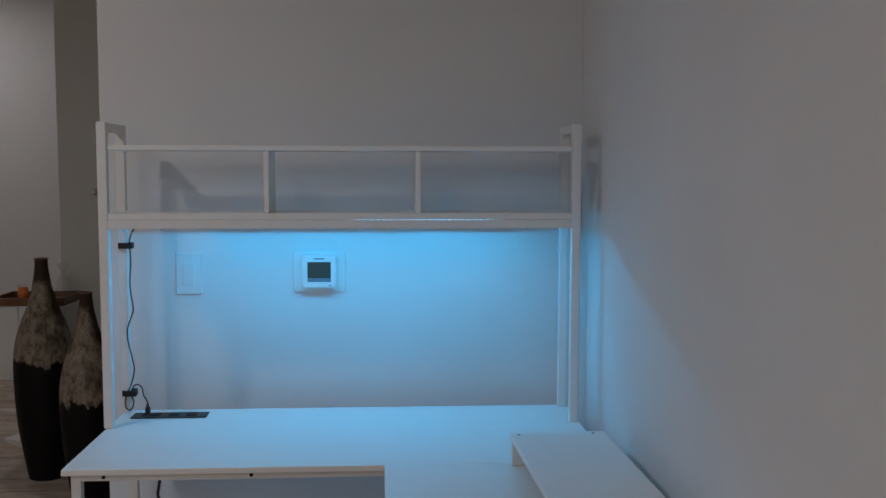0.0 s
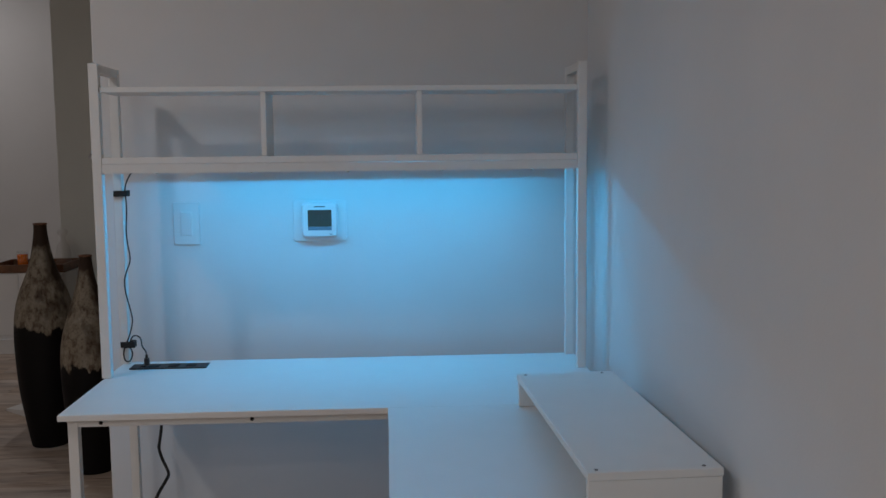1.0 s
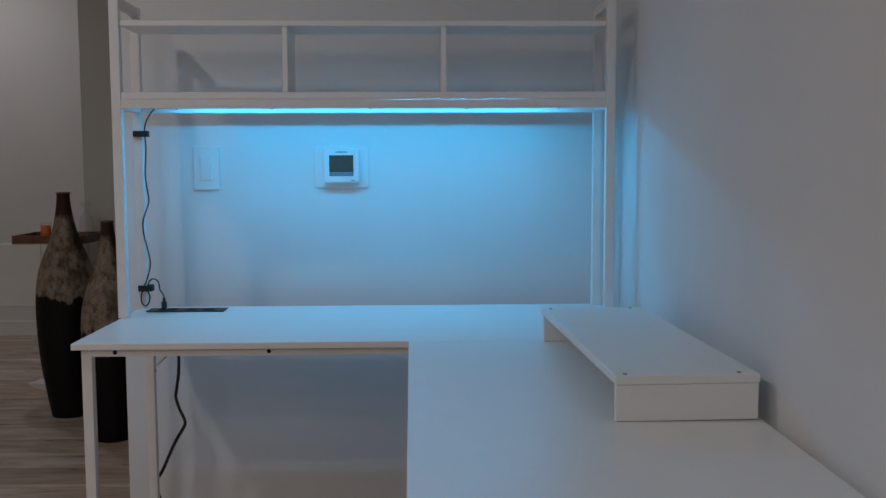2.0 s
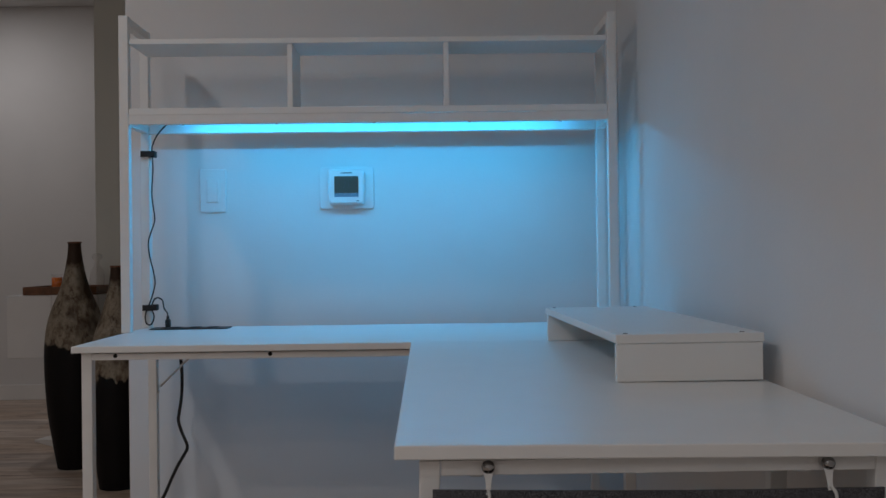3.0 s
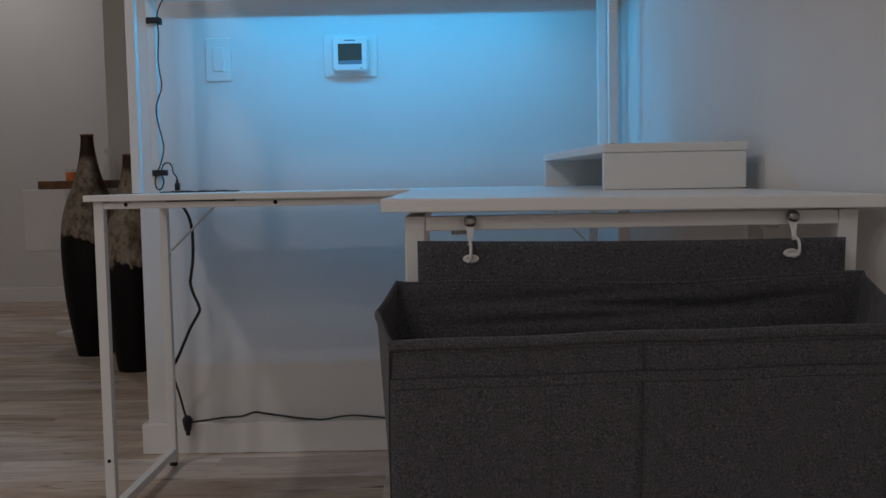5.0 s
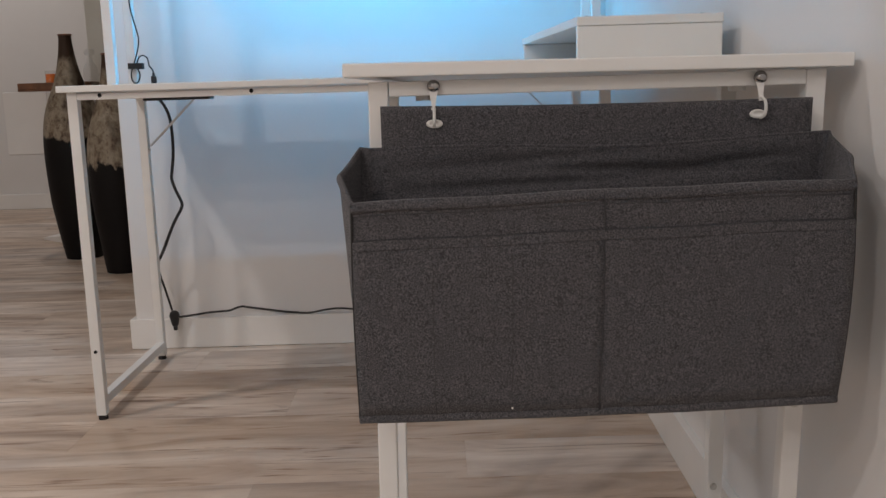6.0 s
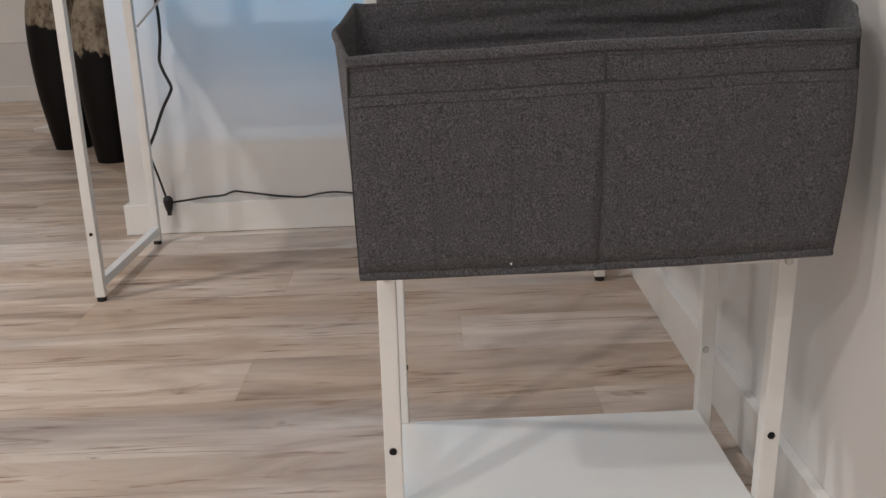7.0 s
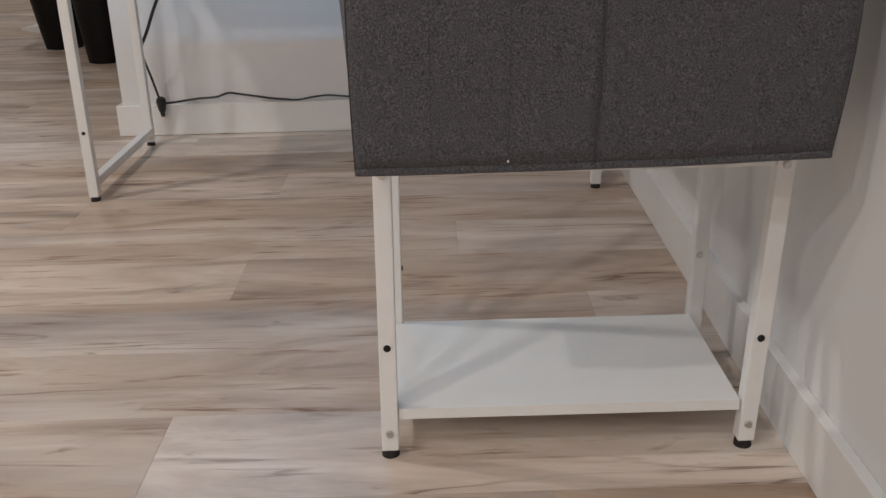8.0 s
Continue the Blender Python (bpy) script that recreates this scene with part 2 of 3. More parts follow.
def part(name, bm, material, parent=None, label="", smooth=False):
    """Links a bmesh in world metres as one mesh, its origin in the middle of its box, under a thing or a part."""
    lo = Vector([min(v.co[k] for v in bm.verts) for k in range(3)])
    hi = Vector([max(v.co[k] for v in bm.verts) for k in range(3)])
    mid = (lo + hi) / 2
    bmesh.ops.translate(bm, verts=bm.verts, vec=-mid)
    bmesh.ops.recalc_face_normals(bm, faces=bm.faces)
    me = bpy.data.meshes.new(name)
    bm.to_mesh(me)
    bm.free()
    if smooth:
        for p in me.polygons:
            p.use_smooth = True
    me.materials.append(material)
    ob = new(name, me)
    ob.parent = parent
    ob.location = mid - (PLACE[parent.name] if parent else Vector())
    PLACE[ob.name] = mid
    if label:
        ob["label"] = label
    return ob


def box(x0, x1, y0, y1, z0, z1, bevel=0.0015, segments=2):
    bm = bmesh.new()
    bmesh.ops.create_cube(bm, size=1, matrix=Matrix.LocRotScale(((x0 + x1) / 2, (y0 + y1) / 2, (z0 + z1) / 2), None,
                                                                (abs(x1 - x0), abs(y1 - y0), abs(z1 - z0))))
    if bevel:
        bmesh.ops.bevel(bm, geom=bm.edges[:], offset=bevel, segments=segments, profile=0.5, affect="EDGES")
    return bm


def disc(at, axis, radius, depth, segments=20, bevel=0.0):
    """A short cylinder whose middle is at, along axis."""
    bm = bmesh.new()
    turn = Vector((0, 0, 1)).rotation_difference(Vector(axis)).to_matrix().to_4x4()
    bmesh.ops.create_cone(bm, cap_ends=True, segments=segments, radius1=radius, radius2=radius - bevel, depth=depth,
                          matrix=Matrix.Translation(at) @ turn)
    return bm


def smooth_line(points, steps=8):
    pts = [Vector(p) for p in points]
    out = []
    for i in range(len(pts) - 1):
        a, b, c, d = pts[max(i - 1, 0)], pts[i], pts[i + 1], pts[min(i + 2, len(pts) - 1)]
        for k in range(steps):
            u = k / steps
            out.append(0.5 * (2 * b + (c - a) * u + (2 * a - 5 * b + 4 * c - d) * u * u + (3 * b - a - 3 * c + d) * u ** 3))
    return out + [pts[-1]]


def tube(points, radius, sides=10, steps=8, flat=1.0, closed=False):
    line = smooth_line(points, steps) if steps else [Vector(p) for p in points]
    bm = bmesh.new()
    rings, up = [], Vector((0.13, 0.31, 0.94)).normalized()
    for i, p in enumerate(line):
        way = line[min(i + 1, len(line) - 1)] - line[max(i - 1, 0)]
        if closed:
            way = line[(i + 1) % len(line)] - line[i - 1]
        way.normalize()
        side = way.cross(up)
        if side.length < 0.05:
            side = way.cross(Vector((1, 0, 0)))
        side.normalize()
        up = side.cross(way).normalized()
        rings.append([bm.verts.new(p + radius * (math.cos(a) * side + flat * math.sin(a) * up))
                      for a in (2 * math.pi * k / sides for k in range(sides))])
    pairs = list(zip(rings, rings[1:])) + ([(rings[-1], rings[0])] if closed else [])
    for a, b in pairs:
        for k in range(sides):
            bm.faces.new((a[k], a[(k + 1) % sides], b[(k + 1) % sides], b[k]))
    if not closed:
        bm.faces.new(rings[0])
        bm.faces.new(rings[-1])
    return bm


def lathe(at, profile, segments=40):
    bm = bmesh.new()
    rings = [[bm.verts.new((at[0] + r * math.cos(a), at[1] + r * math.sin(a), at[2] + z))
              for a in (2 * math.pi * k / segments for k in range(segments))] for z, r in profile]
    for a, b in zip(rings, rings[1:]):
        for k in range(segments):
            bm.faces.new((a[k], a[(k + 1) % segments], b[(k + 1) % segments], b[k]))
    bm.faces.new(rings[0])
    bm.faces.new(rings[-1])
    return bm


def round_plate(x0, x1, z0, z1, y0, y1, r, soft=0.0015):
    """A plate with rounded corners that lies against a wall, its face at y0."""
    bm = bmesh.new()
    ring = []
    for cx, cz, a0 in ((x1 - r, z1 - r, 0), (x0 + r, z1 - r, 90), (x0 + r, z0 + r, 180), (x1 - r, z0 + r, 270)):
        ring += [(cx + r * math.cos(radians(a0 + 15 * k)), cz + r * math.sin(radians(a0 + 15 * k))) for k in range(7)]
    mx, mz = (x0 + x1) / 2, (z0 + z1) / 2
    kx, kz = 1 - 2 * soft / (x1 - x0), 1 - 2 * soft / (z1 - z0)
    loops = [[bm.verts.new((mx + (x - mx) * a, y, mz + (z - mz) * b)) for x, z in ring]
             for y, a, b in ((y1, 1, 1), (y0 + soft, 1, 1), (y0 + soft * 0.3, (1 + 2 * kx) / 3, (1 + 2 * kz) / 3), (y0, kx, kz))]
    for a, b in zip(loops, loops[1:]):
        for k in range(len(a)):
            bm.faces.new((a[k], a[(k + 1) % len(a)], b[(k + 1) % len(a)], b[k]))
    bm.faces.new(loops[0])
    bm.faces.new(loops[-1])
    return bm


def wall(name, bm, label, material=WALL, category="wall"):
    return tagged(part(name, bm, material), label, category, kind="structure")


# ---------------------------------------------------------------- the room
WALL_Y, END_X = 0.015, -1.331          # face and free end of the wall behind the desk
EDGE_Y = WALL_Y - 0.001


def side_x(y):
    """The face of the side wall, which stands a little out of square."""
    return 0.0165 + 0.0202 * max(y, -1.65) + 0.006 * (min(y, -1.65) + 1.65)


def prism(corners, z0, z1):
    bm = bmesh.new()
    low = [bm.verts.new((x, y, z0)) for x, y in corners]
    high = [bm.verts.new((x, y, z1)) for x, y in corners]
    bm.faces.new(low)
    bm.faces.new(high)
    n = len(corners)
    for k in range(n):
        bm.faces.new((low[k], low[(k + 1) % n], high[(k + 1) % n], high[k]))
    return bm


BACK_Y, LEFT_X, FAR_Y = -6.0, -5.6, 3.72
bm = box(END_X, 1.5, WALL_Y, WALL_Y + 0.13, -0.03, CEIL, 0.004)
wall("wall_north", bm, "plain white painted wall behind the desk")
wall("wall_east", prism([(side_x(EDGE_Y), EDGE_Y), (side_x(-1.65), -1.65), (side_x(BACK_Y), BACK_Y), (0.2, BACK_Y), (0.2, EDGE_Y)], -0.03, CEIL),
     "plain white painted side wall along the desk")
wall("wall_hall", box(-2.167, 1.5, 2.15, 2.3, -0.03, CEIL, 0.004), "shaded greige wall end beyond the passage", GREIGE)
wall("wall_far", box(LEFT_X, 1.5, FAR_Y, FAR_Y + 0.15, -0.03, CEIL, 0), "white painted far wall of the next room")
wall("wall_west", box(LEFT_X - 0.15, LEFT_X, BACK_Y, FAR_Y + 0.15, -0.03, CEIL, 0), "plain white painted wall")
wall("wall_south", box(LEFT_X, 0.6, BACK_Y - 0.15, BACK_Y, -0.03, CEIL, 0), "plain white painted wall")
wall("wall_hall_end", box(1.5, 1.65, WALL_Y, FAR_Y + 0.15, -0.03, CEIL, 0), "plain white painted wall of the passage")
DROP_Y = WALL_Y + 0.13
wall("ceiling", box(LEFT_X - 0.15, 1.65, DROP_Y, FAR_Y + 0.15, CEIL, CEIL + 0.1, 0), "plain white ceiling of the next room", CEILING, "ceiling")
wall("ceiling_low", box(LEFT_X - 0.15, 1.65, BACK_Y - 0.15, DROP_Y - 0.001, LAMP_Z + 0.01, CEIL + 0.1, 0), "plain white ceiling over the desk", CEILING, "ceiling")

BASE_H = 0.088


def baseboard(bm, label="white painted baseboard along the wall"):
    return tagged(part("baseboard", bm, TRIM), label, "baseboard", kind="structure")


baseboard(box(END_X - 0.014, side_x(0) - 0.0165, WALL_Y - 0.014, WALL_Y - 0.0005, 0.001, BASE_H, 0.002))
baseboard(box(END_X - 0.014, END_X - 0.0005, WALL_Y, WALL_Y + 0.144, 0.001, BASE_H, 0.002))
baseboard(prism([(side_x(0) - 0.015, 0.0), (side_x(-1.65) - 0.015, -1.65), (side_x(BACK_Y) - 0.015, BACK_Y + 0.01), (side_x(BACK_Y) - 0.0006, BACK_Y + 0.01),
                 (side_x(-1.65) - 0.0006, -1.65), (side_x(0) - 0.0006, 0.0)], 0.001, BASE_H))
baseboard(box(LEFT_X + 0.001, -2.0, FAR_Y - 0.014, FAR_Y - 0.0005, 0.001, 0.1, 0.002))
baseboard(box(-2.167, 1.4, 2.136, 2.1495, 0.001, 0.1, 0.002))

# ---------------------------------------------------------------- corner desk
TOP, UNDER = 0.741, 0.727
desk = thing("corner_desk", (-0.65, -0.6, 0), "white L-shaped corner desk with laminate top on steel legs", "desk")
part("desktop", box(-1.25, -0.04, -0.611, -0.085, UNDER, TOP), BOARD, desk, "white laminate desktop")
bm = box(-0.546, -0.026, -1.6705, -0.6122, UNDER, TOP)
for v in bm.verts:                      # the free end sags a little, more towards the wall
    along = (-0.6122 - v.co.y) / 1.058
    across = (v.co.x + 0.546) / 0.52
    v.co.z -= along * (0.0025 + 0.004 * across)
    v.co.x += 0.0055 * along * (1 - across)
part("side_desktop", bm, BOARD, desk, "white laminate side top")
RAIL = 0.7105


def leg(x, y, z1=UNDER - 0.0006, w=0.022, lean=0.0):
    """lean: how far the top stands to the right of the foot."""
    bm = box(x - w / 2, x + w / 2, y - w / 2, y + w / 2, 0.0105, z1, 0.0015)
    for v in bm.verts:
        v.co.x += lean * v.co.z / z1
    ob = part("leg", bm, STEEL, desk)
    part("foot_pad", disc((x, y, 0.0055), (0, 0, 1), 0.011, 0.011, 16, 0.001), RUBBER, ob, "black rubber foot")
    return ob


def rail(name, *dims):
    return part(name, box(*dims, 0.0012), STEEL, desk)


def hole_disc(parent, x, y, z, axis=(0, -1, 0), r=0.0045):
    return part("screw_hole_shade", disc((x, y, z), axis, r, 0.0016, 14), HOLE_SHADE, parent, "dark disc painted as the shade inside an open screw hole")


def screw(parent, x, y, z, axis=(0, -1, 0), r=0.006, material=ZINC):
    a = Vector(axis)
    bm = disc(Vector((x, y, z)) + a * 0.001, axis, r, 0.0035, 18, 0.0015)
    ob = part("screw", bm, material, parent, "zinc screw head")
    return ob


# main frame
lf = leg(-1.223, -0.585)
lb = leg(-1.229, -0.101)
rf = leg(-0.089, -0.585)
rb = leg(-0.08, -0.101)
FR = rail("front_rail", -1.2118, -0.1002, -0.596, -0.576, RAIL, UNDER - 0.003)
rail("back_rail", -1.2178, -0.0912, -0.111, -0.091, RAIL, UNDER - 0.0006)
rail("side_rail", -1.234, -1.214, -0.5738, -0.1122, RAIL, UNDER - 0.0006)
rail("foot_bar", -1.236, -1.216, -0.5738, -0.1122, 0.03, 0.05)
rail("foot_bar", -0.09, -0.07, -0.5738, -0.1122, 0.03, 0.05)
for x in (-1.163, -0.841):
    hole_disc(FR, x, -0.5962, 0.7195)
hole_disc(lf, -1.223, -0.5962, 0.1585, r=0.004)
part("brace", tube([(-1.217, -0.086, 0.585), (-1.09, -0.086, 0.7085)], 0.005, 8, 0, 0.35), STEEL, desk)
part("brace", tube([(-0.092, -0.086, 0.585), (-0.217, -0.086, 0.7085)], 0.005, 8, 0, 0.35), STEEL, desk)
screw(lb, -1.2175, -0.101, 0.575, (1, 0, 0), 0.005)

# end frame with the low shelf
W = 0.0205
ends = {}
for x, lean in ((-0.517, 0.0105), (-0.0815, 0.026)):
    for y in (-1.64, -1.395):
        xx = x if y < -1.5 or x < -0.3 else -0.0835
        tilt = lean if y < -1.5 or x < -0.3 else 0.012
        ends[x, y] = leg(xx, y, UNDER - 0.0075, W, tilt)
        if y < -1.5:
            hole_disc(ends[x, y], xx + tilt * 0.2, y - W / 2 - 0.0002, 0.151)
        if y < -1.5 or x > -0.3:
            screw(ends[x, y], xx + tilt * 0.05, y - W / 2, 0.0345 if y < -1.5 else 0.159, r=0.0055)
        if y < -1.5:
            screw(ends[x, y], xx + tilt * 0.51, y - W / 2, 0.362, r=0.0055)
hole_disc(ends[-0.517, -1.395], -0.514 + W / 2 + 0.0002, -1.395, 0.147, (1, 0, 0), 0.0035)
ER = rail("end_rail", -0.4955, -0.0665, -1.6502, -1.6322, RAIL - 0.0065, UNDER - 0.0078)
rail("cross_bar", -0.5005, -0.079, -1.648, -1.63, 0.36, 0.382)
rail("long_rail", -0.517, -0.497, -1.384, -0.598, RAIL - 0.007, UNDER - 0.0076)
rail("long_rail", -0.517, -0.497, -1.6292, -1.4058, RAIL - 0.007, UNDER - 0.0076)
rail("long_rail", -0.083, -0.063, -1.6292, -1.4058, RAIL - 0.007, UNDER - 0.0076)
rail("long_rail", -0.093, -0.073, -1.384, -0.598, RAIL - 0.007, UNDER - 0.0076)
part("low_shelf", prism([(-0.5053, -1.645), (-0.0916, -1.645), (-0.0916, -1.4025), (-0.5045, -1.4025), (-0.5045, -1.4065), (-0.525, -1.4065), (-0.525, -1.629), (-0.5053, -1.629)], 0.052, 0.066), BOARD, desk, "white laminate low shelf")
for x in (-0.46, -0.13):
    part("bracket_bolt", disc((x, -1.625, RAIL - 0.009), (0, 0, 1), 0.009, 0.005, 14), STEEL, desk)

# ---------------------------------------------------------------- hutch over the desk
hutch = thing("desk_hutch", (-0.65, -0.18, TOP), "white open hutch shelf standing on the desk", "shelf")
HT = 1.512
for x0, x1 in ((-1.2545, -1.2315), (-0.0665, -0.0445)):
    for y0, y1 in ((-0.277, -0.255), (-0.112, -0.09)):
        part("post", box(x0, x1, y0, y1, TOP + 0.0008, HT), STEEL, hutch)
    part("top_bar", box(x0 + 0.001, x1 - 0.001, -0.2545, -0.1125, HT - 0.022, HT - 0.001), STEEL, hutch)
    part("side_bar", box(x0 + 0.001, x1 - 0.001, -0.2545, -0.1125, 1.247, 1.2685), STEEL, hutch)
bm = prism([(-1.231, 1.2475), (-0.067, 1.2475), (-0.067, 1.2693), (-0.2, 1.2693), (-0.27, 1.2682), (-0.6, 1.2682), (-0.68, 1.2693), (-1.231, 1.2693)], -0.2765, -0.257)
for v in bm.verts:
    v.co.y, v.co.z = v.co.z, v.co.y
part("front_rail", bm, STEEL, hutch)
part("back_rail", box(-1.231, -0.067, -0.111, -0.092, 1.2455, 1.2685), STEEL, hutch)
part("low_board", box(-1.231, -0.067, -0.2755, -0.1, 1.2695, 1.286), BOARD, hutch)
part("top_board", box(-1.231, -0.067, -0.2715, -0.123, 1.4425, 1.4555), BOARD, hutch)
for x in (-0.841, -0.4595):
    part("divider", box(x - 0.0065, x + 0.0065, -0.268, -0.124, 1.2864, 1.4421), BOARD, hutch)
for x in (-1.102, -0.874, -0.637, -0.404, -0.181):
    screw(hutch, x, -0.267, 1.2475, (0, 0, -1), 0.0045, CHROME)

# ---------------------------------------------------------------- riser on the desk
riser = thing("desk_riser", (-0.147, -1.25, TOP), "low white laminate monitor riser on the desk by the wall", "riser")
part("top_panel", box(-0.2445, -0.0325, -1.25, -0.605, 0.796, 0.809), BOARD, riser)
part("end_panel", box(-0.2435, -0.0335, -1.248, -1.236, TOP + 0.0008, 0.7957), BOARD, riser)
part("end_panel", box(-0.2435, -0.0335, -0.63, -0.618, TOP + 0.0008, 0.7957), BOARD, riser)
for x in (-0.228, -0.06):
    for y in (-1.237, -0.622):
        screw(riser, x, y, 0.8072, (0, 0, 1), 0.0045, DULL)
riser.rotation_euler = (0.0045, 0, radians(1.9))
riser.location.z -= 0.0028

# ---------------------------------------------------------------- lights, wires and wall fittings
led = thing("led_strip", ((LED_X0 + LED_X1) / 2, LED_Y, 1.268), "glowing blue LED tape under the hutch shelf", "LED strip")
part("tape", box(LED_X0, LED_X1, LED_Y - 0.005, LED_Y + 0.005, 1.2678, 1.2692, 0), PLASTIC, led)
diode = part("diode", box(LED_X0 + 0.006, LED_X0 + 0.011, LED_Y - 0.0025, LED_Y + 0.0025, 1.2652, 1.2676, 0), LED, led, "glowing diode")
for k in range(1, 57):
    twin = new("diode", diode.data)
    twin.parent, twin.location = led, diode.location + Vector((0.01695 * k, 0, 0))

strip = thing("power_strip", (-1.116, -0.155, TOP), "black flush power strip let into the desktop", "power strip")
part("face_plate", box(-1.2145, -1.018, -0.182, -0.128, TOP + 0.0004, TOP + 0.0035, 0.001), BLACK, strip)
for x in (-1.155, -1.105, -1.06):
    part("socket", box(x - 0.013, x + 0.013, -0.17, -0.14, TOP + 0.0038, TOP + 0.0052, 0.0005), RUBBER, strip)
part("under_body", box(-1.2, -1.03, -0.184, -0.126, 0.7035, UNDER - 0.0008, 0.003), BLACK, strip, "black housing below the desktop")
part("usb_port", box(-1.19, -1.176, -0.165, -0.145, TOP + 0.0038, TOP + 0.0052, 0.0004), RUBBER, strip)

wire = thing("led_cable", (-1.18, -0.155, TOP), "thin black wavy USB cable from the lights to the power strip", "cable")
part("cord", tube([(-1.16, -0.17, 1.2655), (-1.185, -0.13, 1.262), (-1.21, -0.118, 1.238), (-1.222, -0.117, 1.208), (-1.221, -0.117, 1.175), (-1.22, -0.118, 1.15),
                   (-1.2235, -0.118, 1.094), (-1.221, -0.118, 1.06), (-1.2165, -0.118, 1.021), (-1.226, -0.118, 0.992), (-1.2335, -0.118, 0.965),
                   (-1.2315, -0.118, 0.932), (-1.222, -0.118, 0.89), (-1.2175, -0.118, 0.857), (-1.227, -0.118, 0.819), (-1.237, -0.118, 0.795),
                   (-1.2435, -0.119, 0.772), (-1.239, -0.121, 0.753), (-1.227, -0.122, 0.752),
                   (-1.22, -0.121, 0.772), (-1.2265, -0.121, 0.794), (-1.219, -0.122, 0.815), (-1.207, -0.125, 0.82), (-1.195, -0.13, 0.812),
                   (-1.189, -0.14, 0.794), (-1.178, -0.15, 0.782), (-1.175, -0.155, 0.772)], 0.0019, 8, 6), BLACK, wire, smooth=True)
part("plug", box(-1.1815, -1.1685, -0.161, -0.149, TOP + 0.0055, 0.7665, 0.003), BLACK, wire)
part("strain_relief", tube([(-1.175, -0.155, 0.765), (-1.175, -0.155, 0.7745)], 0.0036, 10, 0), BLACK, wire)
part("inline_switch", box(-1.186, -1.148, -0.178, -0.166, 1.2605, 1.2675, 0.0015), BLACK, wire)
for z, x in ((1.193, -1.24), (0.794, -1.239)):
    tie = thing("cable_tie", (x, -0.101, z), "black hook-and-loop strap round the hutch post", "cable tie", "straps on the post")
    bm = bmesh.new()
    n = 28
    outer, inner = [], []
    for k in range(n):
        a = 2 * math.pi * k / n
        ex = [math.copysign(abs(math.cos(a)) ** 0.35, math.cos(a)), math.copysign(abs(math.sin(a)) ** 0.35, math.sin(a))]
        for store, rx, ry in ((outer, 0.0185, 0.0165), (inner, 0.0135, 0.0118)):
            store.append([bm.verts.new((x + 0.005 + rx * ex[0], -0.1035 + ry * ex[1], z + dz)) for dz in (-0.0075, 0.0075)])
    for k in range(n):
        j = (k + 1) % n
        bm.faces.new((outer[k][0], outer[j][0], outer[j][1], outer[k][1]))
        bm.faces.new((inner[k][0], inner[k][1], inner[j][1], inner[j][0]))
        bm.faces.new((outer[k][0], inner[k][0], inner[j][0], outer[j][0]))
        bm.faces.new((outer[k][1], outer[j][1], inner[j][1], inner[k][1]))
    part("strap", bm, RUBBER, tie)
    part("strap_tail", box(x + 0.002, x + 0.0265, -0.1255, -0.1205, z - 0.007, z + 0.007, 0.001), RUBBER, tie)

cord = thing("power_cable", (-1.17, -0.03, 0), "black power cord hanging behind the desk to the baseboard", "cord")
part("cord", tube([(-1.19, -0.13, 0.712), (-1.181, -0.09, 0.702), (-1.173, -0.062, 0.672), (-1.168, -0.057, 0.64), (-1.167, -0.055, 0.6), (-1.169, -0.055, 0.555), (-1.175, -0.055, 0.515), (-1.178, -0.055, 0.492),
                   (-1.17, -0.055, 0.462), (-1.159, -0.055, 0.436), (-1.155, -0.055, 0.42), (-1.161, -0.054, 0.405), (-1.182, -0.053, 0.37), (-1.2, -0.051, 0.333), (-1.214, -0.049, 0.302), (-1.23, -0.046, 0.272)], 0.0048, 10, 6, 0.6),
     BLACK, cord, smooth=True)
part("thin_cord", tube([(-1.23, -0.046, 0.273), (-1.238, -0.04, 0.252), (-1.2385, -0.03, 0.222), (-1.228, -0.022, 0.172), (-1.217, -0.016, 0.118), (-1.213, -0.014, 0.105)], 0.0031, 8, 6), BLACK, cord, smooth=True)
plug = part("end_plug", lathe((-1.211, -0.0165, 0.07), [(0, 0.006), (0.004, 0.009), (0.02, 0.0125), (0.032, 0.0145), (0.04, 0.012), (0.045, 0.006)], 16), BLACK, cord, "", True)
part("prong", box(-1.216, -1.205, -0.0205, -0.0125, 0.059, 0.0705, 0.001), BLACK, plug)
part("lower_cord", tube([(-1.203, -0.016, 0.096), (-1.16, -0.007, 0.099), (-1.11, -0.005, 0.105), (-1.06, -0.005, 0.108), (-1.038, -0.005, 0.115), (-1.02, -0.005, 0.119), (-0.995, -0.005, 0.115),
                         (-0.95, -0.005, 0.108), (-0.9, -0.005, 0.1), (-0.862, -0.005, 0.0965)], 0.0052, 8, 6, 0.6), BLACK, cord, smooth=True)
part("lower_cord", tube([(-0.864, -0.005, 0.0965), (-0.85, -0.005, 0.095), (-0.832, -0.005, 0.0945), (-0.815, -0.005, 0.0965), (-0.785, -0.005, 0.102), (-0.745, -0.005, 0.105), (-0.7, -0.005, 0.101), (-0.64, -0.005, 0.095),
                         (-0.56, -0.005, 0.093), (-0.48, -0.005, 0.093)], 0.0027, 8, 6, 1.0), BLACK, cord, smooth=True)

